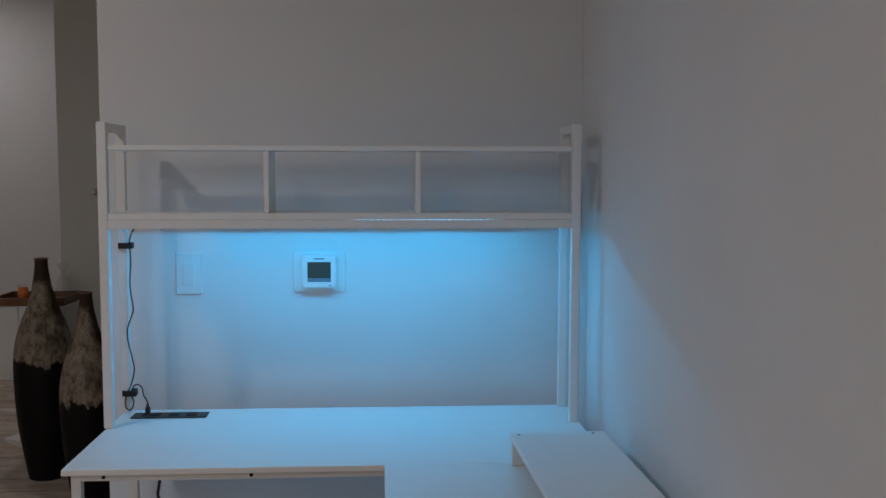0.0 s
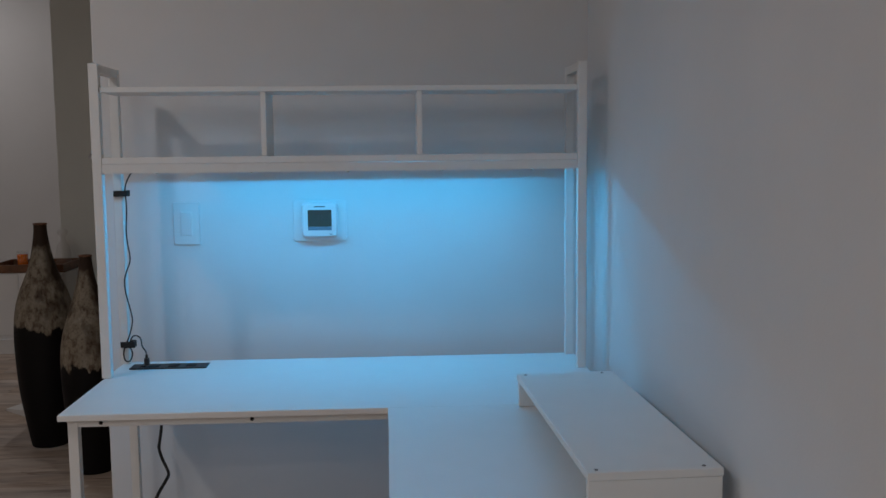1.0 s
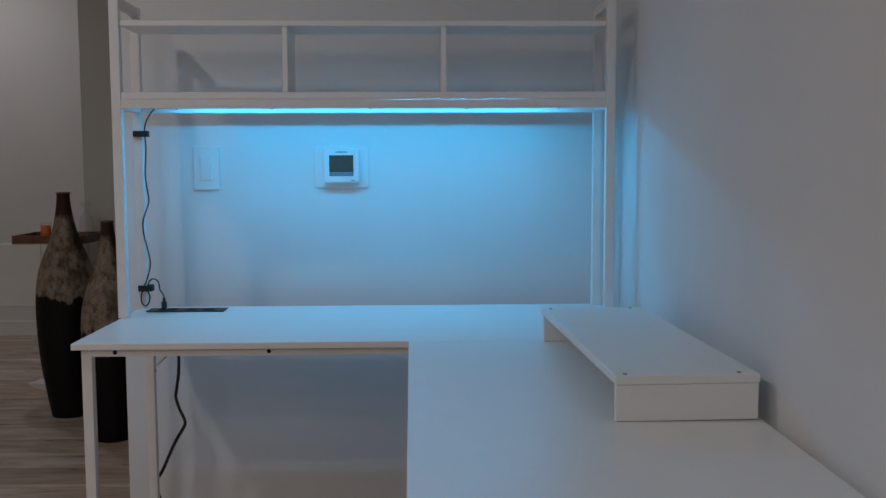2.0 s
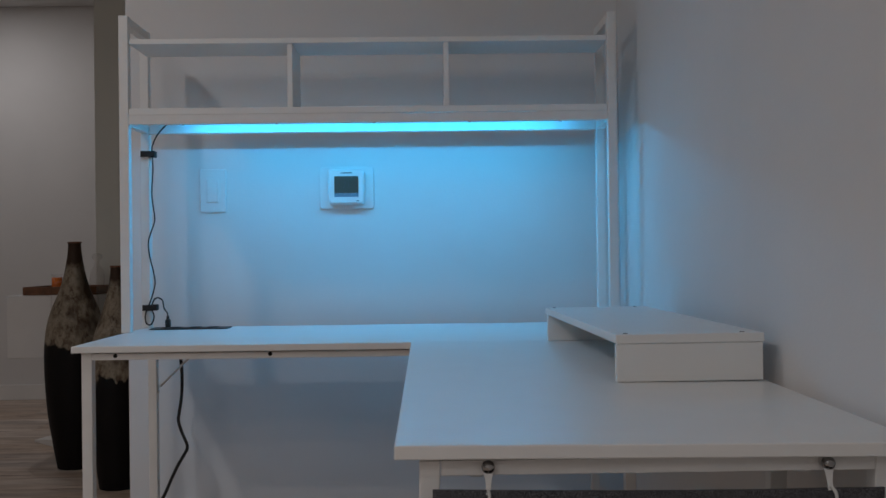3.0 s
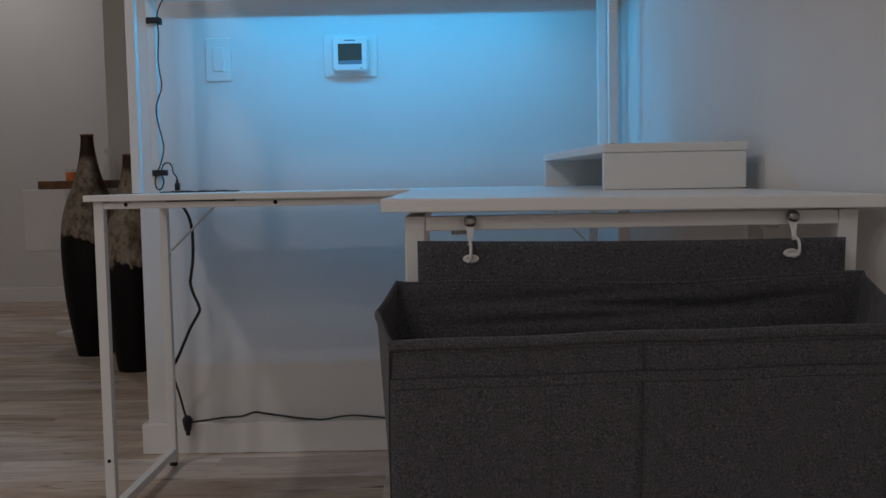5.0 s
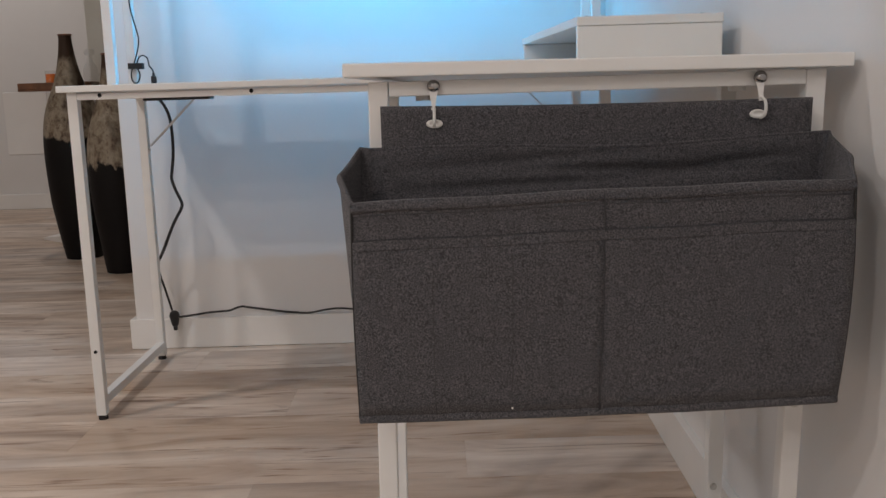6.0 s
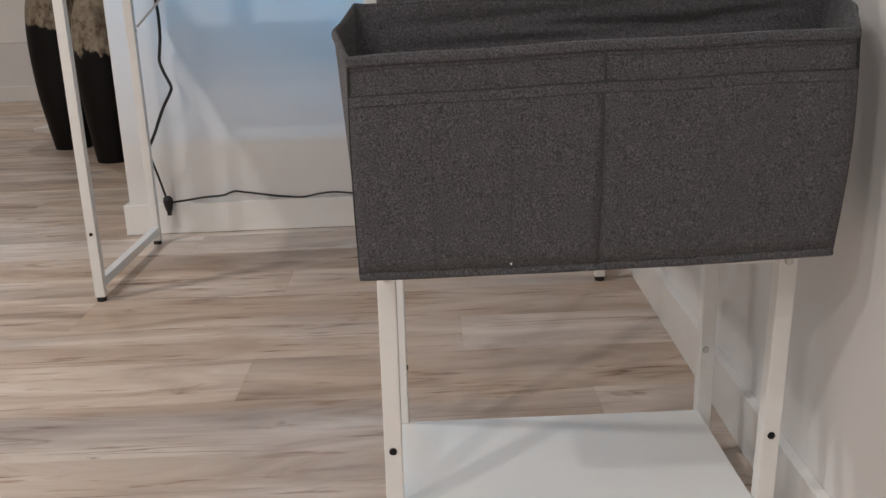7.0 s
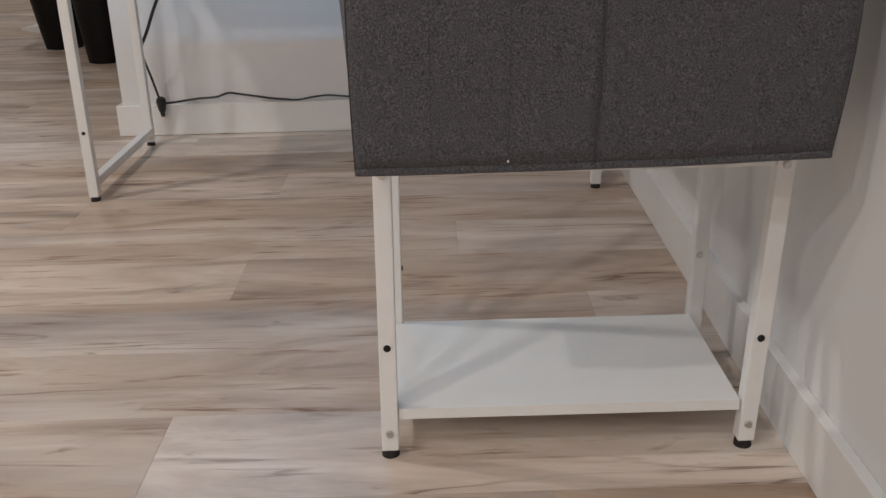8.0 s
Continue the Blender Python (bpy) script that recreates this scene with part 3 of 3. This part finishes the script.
therm = thing("thermostat", (-0.728, WALL_Y, 1.105), "white wall thermostat with dark screen on a back plate", "thermostat")
part("back_plate", round_plate(-0.804, -0.656, 1.05, 1.166, WALL_Y - 0.006, WALL_Y - 0.0005, 0.009), PLASTIC, therm)
part("body", round_plate(-0.779, -0.68, 1.062, 1.158, WALL_Y - 0.03, WALL_Y - 0.0062, 0.011, 0.005), PLASTIC, therm)
scr = part("screen", box(-0.7615, -0.6965, WALL_Y - 0.0312, WALL_Y - 0.0295, 1.092, 1.138, 0.0005), SCREEN, therm, "dark display")
part("button_bar", box(-0.7615, -0.6965, WALL_Y - 0.0312, WALL_Y - 0.0295, 1.082, 1.0917, 0.0004), SCREEN_BAR, therm, "blue-grey strip below the display")
part("lettering", box(-0.744, -0.714, WALL_Y - 0.0306, WALL_Y - 0.0295, 1.1455, 1.148, 0), INK, therm, "small grey maker's mark")
part("lettering", box(-0.703, -0.694, WALL_Y - 0.0306, WALL_Y - 0.0295, 1.07, 1.0718, 0), INK, therm)
type_curve = bpy.data.curves.new("digits", "FONT")
type_curve.body, type_curve.size, type_curve.align_x, type_curve.extrude = "71", 0.021, "CENTER", 0.0001
type_ob = new("digits", type_curve)
bpy.context.view_layer.update()
type_mesh = bpy.data.meshes.new_from_object(type_ob.evaluated_get(bpy.context.evaluated_depsgraph_get()))
bpy.data.objects.remove(type_ob)
bm = bmesh.new()
bm.from_mesh(type_mesh)
bmesh.ops.rotate(bm, verts=bm.verts, cent=(0, 0, 0), matrix=Matrix.Rotation(radians(90), 3, "X"))
bmesh.ops.translate(bm, verts=bm.verts, vec=(-0.728, WALL_Y - 0.0317, 1.108))
part("digits", bm, INK, scr, "faint temperature reading")

sw = thing("light_switch", (-1.095, WALL_Y, 1.104), "white rocker light switch with screwed wall plate", "light switch")
part("wall_plate", round_plate(-1.131, -1.059, 1.045, 1.163, WALL_Y - 0.006, WALL_Y - 0.0005, 0.004, 0.002), PLASTIC, sw)
part("frame", box(-1.1115, -1.0785, WALL_Y - 0.0072, WALL_Y - 0.0055, 1.071, 1.1375, 0.0006), TRIM, sw)
bm = box(-1.1095, -1.0805, WALL_Y - 0.011, WALL_Y - 0.0065, 1.073, 1.1355, 0.001)
bmesh.ops.rotate(bm, verts=bm.verts, cent=(-1.095, WALL_Y - 0.008, 1.104), matrix=Matrix.Rotation(radians(2.5), 3, "X"))
part("rocker", bm, PLASTIC, sw)
for z in (1.0555, 1.1525):
    part("screw", disc((-1.095, WALL_Y - 0.0064, z), (0, -1, 0), 0.003, 0.0012, 14), PLASTIC, sw)

# ---------------------------------------------------------------- hanging storage bag
bag = thing("storage_bag", (-0.3, -1.72, 0.4), "grey woven fabric storage bag hung from the desk end by hooks", "storage bag")
BZ0 = 0.401


def bag_outline(h):
    """The outer outline at height h (0 bottom, 1 rim), anticlockwise from the front left corner; each point with its z."""
    bow = math.sin(math.pi * min(1, h)) * 0.006
    fl, fr = Vector((-0.531 + 0.001 * h - bow * 0.3, -1.772 - 0.004 * h)), Vector((-0.079 + 0.009 * h + bow * 0.9, -1.772 - 0.004 * h))
    sl, sr = Vector((-0.533 - 0.013 * h, -1.727)), Vector((-0.079 + 0.006 * h + bow * 0.4 + 0.022 * h ** 6, -1.722))
    bl, br = Vector((-0.53, -1.6665)), Vector((-0.078 + 0.027 * h, -1.6665))
    rim = {0: 0.609, 1: 0.617, 2: 0.636, 3: 0.655, 4: 0.654, 5: 0.632}
    key = [(fl, rim[0]), (fr, rim[1]), (sr, rim[2]), (br, rim[3]), (bl, rim[4]), (sl, rim[5])]
    counts = [44, 7, 7, 44, 7, 7]
    out = []
    for k, n in enumerate(counts):
        (a, za), (b, zb) = key[k], key[(k + 1) % 6]
        for i in range(n):
            u = i / n
            p = a.lerp(b, u)
            top = za + (zb - za) * u
            if k == 0:
                top += 0.002 * math.sin(math.pi * u) + 0.0006 * math.sin(17 * u)
                p.y -= 0.006 * math.sin(math.pi * u) * h + 0.003 * math.sin(math.pi * u) * (1 - h)
            if k == 3:
                top += -0.003 * math.sin(math.pi * u) + 0.002 * math.sin(9 * u + 1)
                p.y -= (0.011 * math.sin(math.pi * u) ** 0.7 * (0.35 + 0.65 * h))
            low = BZ0 + 0.006 * max(0.0, min(1.0, (p.x + 0.53) / 0.45)) ** 2
            z = low + (top - low) * h
            q = Vector((p.x, p.y, z))
            w = noise.noise(Vector((q.x * 14, q.y * 14 + 3 * k, q.z * 26))) * 0.0022 + noise.noise(Vector((q.x * 45, k, q.z * 60))) * 0.0007
            if k == 3:
                for zf, slope, xf, wide, deep in ((0.637, 0.05, -0.37, 0.1, 0.0045), (0.625, -0.03, -0.25, 0.13, 0.006), (0.614, 0.035, -0.33, 0.15, 0.005), (0.632, 0.07, -0.13, 0.06, 0.006)):
                    off = q.z - zf - slope * (q.x - xf)
                    w += deep * math.exp(-(off / 0.0045) ** 2 - ((q.x - xf) / wide) ** 2)
            edge = min(1, 6 * u, 6 * (1 - u))
            q.y += w * edge * (1 if k in (0, 3) else 0)
            q.x += w * edge * (1 if k in (1, 2, 4, 5) else 0)
            out.append(q)
    return out


LEVELS = [0, 0.03, 0.1, 0.2, 0.3, 0.4, 0.5] + [0.515 + 0.015 * k for k in range(32)] + [1.0]
bm = bmesh.new()
middle = Vector((-0.3, -1.72, 0))
outer, inner = [], []
for h in LEVELS:
    loop = bag_outline(h)
    outer.append([bm.verts.new(p) for p in loop])
    ins = []
    for i, p in enumerate(loop):
        way = loop[(i + 1) % len(loop)] - loop[i - 1]
        nrm = Vector((-way.y, way.x, 0)).normalized()
        ins.append(bm.verts.new(p + nrm * 0.003 + Vector((0, 0, 0.003 if h == 0 else 0))))
    inner.append(ins)
n = len(outer[0])
for rows, flip in ((outer, 0), (inner, 1)):
    for a, b in zip(rows, rows[1:]):
        for k in range(n):
            q = (a[k], a[(k + 1) % n], b[(k + 1) % n], b[k])
            bm.faces.new(q[::-1] if flip else q)
for k in range(n):
    bm.faces.new((outer[-1][k], outer[-1][(k + 1) % n], inner[-1][(k + 1) % n], inner[-1][k]))
bm.faces.new(outer[0][::-1])
bm.faces.new(inner[0])
part("pouch", bm, FABRIC, bag, "grey linen-look pouch", True)
rim_line = bag_outline(1.0)
part("rim_binding", tube([p + Vector((0, 0, -0.003)) for p in rim_line], 0.0022, 8, 0, 2.4, True), FABRIC, bag, "folded fabric rim", True)


def front_point(u, h, out=0.0):
    p = bag_outline(h)[round(u * 43)] if u < 1.01 else bag_outline(h)[44]
    return p + Vector((0, -out, 0))


for u in (0.0, 44 / 43):
    part("corner_piping", tube([front_point(u, h, 0.0006) + Vector((-0.0005 if u == 0 else 0.0002, 0, 0)) for h in LEVELS], 0.0012, 6, 2), PIPING, bag, "dark sewn corner piping", True)
part("bottom_trim", tube([p + Vector((0, 0, 0.003)) for p in bag_outline(0.0)], 0.0028, 8, 0, 1.9, True), FABRIC, bag, "folded bottom edge", True)


def front_strip(h0, h1, u0, u1, proud):
    """A thin second layer of fabric over the front."""
    bm = bmesh.new()
    rows = []
    for j in range(13):
        h = h0 + (h1 - h0) * j / 12
        loop = bag_outline(h)
        rows.append([bm.verts.new(loop[i] + Vector((0, -proud, 0))) for i in range(u0, u1 + 1)])
    back = [[bm.verts.new(v.co + Vector((0, proud - 0.0004, 0))) for v in r] for r in rows]
    for j in range(12):
        for i in range(u1 - u0):
            bm.faces.new((rows[j][i], rows[j][i + 1], rows[j + 1][i + 1], rows[j + 1][i]))
    m = u1 - u0
    for a, b in ((rows[0], back[0]), (rows[-1], back[-1])):
        for i in range(m):
            bm.faces.new((a[i], a[i + 1], b[i + 1], b[i]))
    for i in (0, m):
        for j in range(12):
            bm.faces.new((rows[j][i], rows[j + 1][i], back[j + 1][i], back[j][i]))
    return bm


part("front_pocket", front_strip(0.03, 0.83, 0, 22, 0.0022), FABRIC, bag, "sewn-on front pocket", True)
part("front_pocket", front_strip(0.03, 0.83, 22, 44, 0.0022), FABRIC, bag, "sewn-on front pocket", True)
part("pocket_hem", front_strip(0.79, 0.832, 0, 44, 0.0029), FABRIC, bag, "folded pocket hem", True)
for h, out, r, material in ((0.835, 0.0008, 0.0006, SEAM), (0.79, 0.0022, 0.0005, SEAM), (0.945, 0.0002, 0.0005, SEAM)):
    part("seam", tube([front_point(i / 43, h, out) for i in range(0, 45)], r, 6, 0), material, bag, "", True)
for u in (7, 14.5, 22):
    line = [0.02 + 0.98 * k / 20 for k in range(21)]
    part("seam", tube([front_point(u / 43, h, 0.0021) + Vector((0.0006 * math.sin(40 * h), 0, 0)) for h in line if h < (0.79 if u < 20 else 2)], 0.0008 if u > 20 else 0.0005, 6, 0), SEAM, bag, "", True)
    part("seam", tube([front_point(u / 43, h, 0.0017) + Vector((0.0024 + 0.0006 * math.sin(40 * h), 0, 0)) for h in line if h < 0.79], 0.0009, 6, 0), FABRIC, bag, "", True)
part("lint", disc(front_point(14.2 / 43, 0.045, 0.0034), (0, -1, 0), 0.0011, 0.001, 7), HOOK, bag, "speck of white lint")
bag.location += Vector((0.003, 0, -0.0005))
# back flap with two eyelets
bm = bmesh.new()
grid = []
for j in range(7):
    row = []
    for i in range(31):
        u, v = i / 30, j / 6
        x = -0.507 + 0.435 * u + (0.003 * v if u > 0.5 else 0)
        z = 0.64 + (0.0555 - 0.004 * u - 0.002 * math.sin(math.pi * u)) * v
        y = -1.668 - 0.004 * (1 - v) + noise.noise(Vector((x * 20, z * 30, 7))) * 0.0015
        row.append((bm.verts.new((x, y, z)), bm.verts.new((x, y + 0.003, z))))
    grid.append(row)
for j in range(6):
    for i in range(30):
        for s in (0, 1):
            bm.faces.new([grid[j][i][s], grid[j][i + 1][s], grid[j + 1][i + 1][s], grid[j + 1][i][s]])
for i in range(30):
    bm.faces.new((grid[6][i][0], grid[6][i + 1][0], grid[6][i + 1][1], grid[6][i][1]))
    bm.faces.new((grid[0][i][0], grid[0][i + 1][0], grid[0][i + 1][1], grid[0][i][1]))
for i in (0, 30):
    for j in range(6):
        bm.faces.new((grid[j][i][0], grid[j + 1][i][0], grid[j + 1][i][1], grid[j][i][1]))
flap = part("hanging_flap", bm, FABRIC, bag, "flat fabric hanging flap", True)
for x in (-0.4495, -0.123):
    bm = lathe((0, 0, 0), [(0, 0.0085), (0.0012, 0.008), (0.0016, 0.0045), (0.0006, 0.004)], 20)
    bmesh.ops.rotate(bm, verts=bm.verts, cent=(0, 0, 0), matrix=Matrix.Rotation(radians(90), 3, "X"))
    bmesh.ops.scale(bm, verts=bm.verts, vec=(1.0, 1.0, 0.55))
    bmesh.ops.translate(bm, verts=bm.verts, vec=(x - 0.003, -1.6715, 0.6765))
    part("eyelet", bm, HOOK, flap, "white oval eyelet", True)

for x, z, tilt in ((-0.4495, 0.7135, 0.0005), (-0.116, 0.7125, 0.002)):
    hook = thing("hanging_hook", (x, -1.66, z), "white hook on a chrome knob on the desk rail", "hook", "hooks of the bag")
    knob = lathe((0, 0, 0), [(0, 0.003), (0.004, 0.003), (0.0045, 0.0066), (0.008, 0.0066), (0.0105, 0.005), (0.0115, 0.002)], 20)
    bmesh.ops.rotate(knob, verts=knob.verts, cent=(0, 0, 0), matrix=Matrix.Rotation(radians(90), 3, "X"))
    bmesh.ops.translate(knob, verts=knob.verts, vec=(x, -1.6504, z))
    part("knob", knob, KNOB, hook, "chrome knob", True)
    bm = bmesh.new()
    sides = []
    for dz, w, y in ((0.004, 0.0042, -1.656), (-0.004, 0.005, -1.6585), (-0.009, 0.0036, -1.661), (-0.016, 0.0024, -1.664), (-0.0235, 0.0026, -1.669)):
        sides.append([bm.verts.new((x - tilt * (-dz / 0.02) + sx * w, y + sy, z + dz)) for sx, sy in ((-1, 0), (1, 0), (1, 0.0018), (-1, 0.0018))])
    for a, b in zip(sides, sides[1:]):
        for k in range(4):
            bm.faces.new((a[k], a[(k + 1) % 4], b[(k + 1) % 4], b[k]))
    bm.faces.new(sides[0])
    bm.faces.new(sides[-1])
    part("strap", bm, HOOK, hook)
    end = x - tilt * 1.2
    part("hook", tube([(end, -1.6675, z - 0.02), (end + tilt, -1.674, z - 0.024), (end + tilt, -1.6765, z - 0.032), (end + tilt * 0.4, -1.6755, z - 0.038),
                       (end - tilt * 0.8, -1.671, z - 0.0405)], 0.0017, 8, 6), HOOK, hook, "", True)

# ---------------------------------------------------------------- the passage and the next room
def vase(at, profile, edge, label):
    root = thing("floor_vase", at, label, "vase", "tall floor vases")
    inside = [(z, max(r - 0.008, 0.006)) for z, r in reversed(profile) if z > profile[-1][0] - 0.2]
    line = [Vector((r, 0, z)) for z, r in profile]
    fine = [(p.z, p.x) for p in smooth_line(line, 5)]
    bm = lathe(at, fine + inside, 48)
    ob = part("body", bm, make_vase_glaze("vase_glaze", edge - (profile[-1][0]) / 2), root, "", True)
    part("lip", tube([(at[0] + profile[-1][1] * math.cos(a), at[1] + profile[-1][1] * math.sin(a), profile[-1][0]) for a in (2 * math.pi * k / 24 for k in range(24))],
                     0.0035, 8, 0, 1.0, True), TRAY, root, "worn brown lip", True)
    return root


vase((-2.092, 1.67, 0.0), [(0.0, 0.074), (0.004, 0.08), (0.12, 0.1), (0.26, 0.12), (0.42, 0.13), (0.53, 0.13), (0.62, 0.121), (0.7, 0.1), (0.78, 0.068), (0.85, 0.047), (0.92, 0.034), (0.97, 0.028), (0.998, 0.028)],
     0.55, "tall bottle-shaped vase, black glaze below mottled cream and brown")
vase((-1.777, 1.28, 0.0), [(0.0, 0.07), (0.004, 0.076), (0.12, 0.09), (0.26, 0.106), (0.4, 0.115), (0.5, 0.113), (0.58, 0.1), (0.66, 0.076), (0.74, 0.05), (0.8, 0.035), (0.86, 0.026), (0.892, 0.024)],
     0.45, "shorter bottle-shaped vase, black glaze below speckled cream and brown")

console = thing("wall_console", (-2.26, 2.0, 0.465), "white box console mounted on the wall", "console")
part("body", box(-2.475, -2.05, 1.85, 2.149, 0.465, 0.757, 0.002), TRIM, console)
part("door", box(-2.473, -2.268, 1.842, 1.8496, 0.467, 0.755, 0.002), TRIM, console)
part("door", box(-2.264, -2.052, 1.842, 1.8496, 0.467, 0.755, 0.002), TRIM, console)
tray = thing("wooden_tray", (-2.24, 1.99, 0.757), "dark reddish-brown wooden tray on the console", "tray")
part("base", box(-2.402, -2.06, 1.85, 2.13, 0.7578, 0.766, 0.001), TRAY, tray)
part("front_side", box(-2.402, -2.06, 1.85, 1.86, 0.7662, 0.796, 0.001), TRAY, tray)
part("back_side", box(-2.402, -2.06, 2.12, 2.13, 0.7662, 0.796, 0.001), TRAY, tray)
part("end_side", box(-2.402, -2.392, 1.8602, 2.1198, 0.7662, 0.796, 0.001), TRAY, tray)
part("end_side", box(-2.07, -2.06, 1.8602, 2.1198, 0.7662, 0.796, 0.001), TRAY, tray)
cup = thing("amber_glass", (-2.274, 1.93, 0.766), "small glass half-full of amber liquid", "glass")
part("liquid", lathe((-2.274, 1.93, 0.7675), [(0, 0.022), (0.07, 0.0235)], 24), AMBER, cup, "amber liquid", True)
part("tumbler", lathe((-2.274, 1.93, 0.7665), [(0.0, 0.0235), (0.0, 0.0245), (0.086, 0.027), (0.086, 0.0258), (0.072, 0.0248)], 24), CLEAR, cup, "", True)
bottle = thing("glass_decanter", (-2.105, 1.99, 0.766), "clear glass decanter with a round stopper on the tray", "decanter")
part("body", lathe((-2.105, 1.99, 0.7665), [(0, 0.03), (0.004, 0.034), (0.06, 0.036), (0.1, 0.03), (0.125, 0.014), (0.15, 0.012)], 24), HAZE, bottle, "", True)
part("stopper", lathe((-2.105, 1.99, 0.9168), [(0, 0.01), (0.006, 0.02), (0.016, 0.025), (0.028, 0.022), (0.034, 0.01)], 20), HAZE, bottle, "", True)
hk = tagged(part("wall_hook", lathe((0, 0, 0), [(0, 0.02), (0.006, 0.02), (0.012, 0.008), (0.03, 0.008), (0.036, 0.014), (0.042, 0.01)], 18), PLASTIC, None, "", True),
            "small white round hook on the passage wall", "hook")
hk.rotation_euler[0] = radians(90)
hk.location = (-1.99, 2.15 - 0.021, 1.29)
bm = prism([(-2.52, 2.25), (-2.3, 2.05), (-2.25, 2.18), (-2.34, 2.5)], 0.001, 0.045)
for v in bm.verts:
    if v.co.z > 0.02:
        v.co.z = 0.012 + 0.16 * (v.co.x + 2.52)
foot = tagged(part("furniture_foot", bm, TRIM), "low white sloping foot of a stand on the floor", "foot")

# ---------------------------------------------------------------- floor planks
floor = thing("floor", (-2.0, -1.0, 0), "light grey-brown wood plank floor", "floor", kind="structure")
part("underlay", box(LEFT_X - 0.1, 0.19, BACK_Y - 0.1, DROP_Y - 0.001, -0.04, -0.009, 0), RUBBER, floor)
part("underlay", box(LEFT_X - 0.1, 1.6, DROP_Y, FAR_Y + 0.1, -0.04, -0.009, 0), RUBBER, floor)
PW, PL, Y0 = 0.187, 1.22, -1.163
seams = {-3: -0.812, 0: -0.809, 1: -0.413, 2: -1.23, 3: -0.81, -1: -0.2, -2: -1.35}
plank_mesh = {}
rng = random.Random(4)
for r in range(-26, 27):
    y0, y1 = max(Y0 + r * PW, BACK_Y), min(Y0 + (r + 1) * PW, FAR_Y)
    start = seams.get(r, rng.uniform(0, PL))
    right = 0.1 if y1 < DROP_Y else 1.5
    for k in range(math.floor((LEFT_X - start) / PL), 9):
        x0, x1 = max(start + k * PL, LEFT_X), min(start + (k + 1) * PL, right)
        if x1 - x0 < 0.01:
            continue
        size = round(x1 - x0, 3), round(y1 - y0, 3)
        if size not in plank_mesh:
            ob = part("plank", box(x0 + 0.0001, x1 - 0.0001, y0 + 0.0001, y1 - 0.0001, -0.0085, 0.0, 0.0003, 1), PLANK, floor)
            plank_mesh[size] = ob.data
        else:
            ob = new("plank", plank_mesh[size])
            ob.parent = floor
            ob.location = Vector(((x0 + x1) / 2, (y0 + y1) / 2, -0.00425)) - PLACE[floor.name]
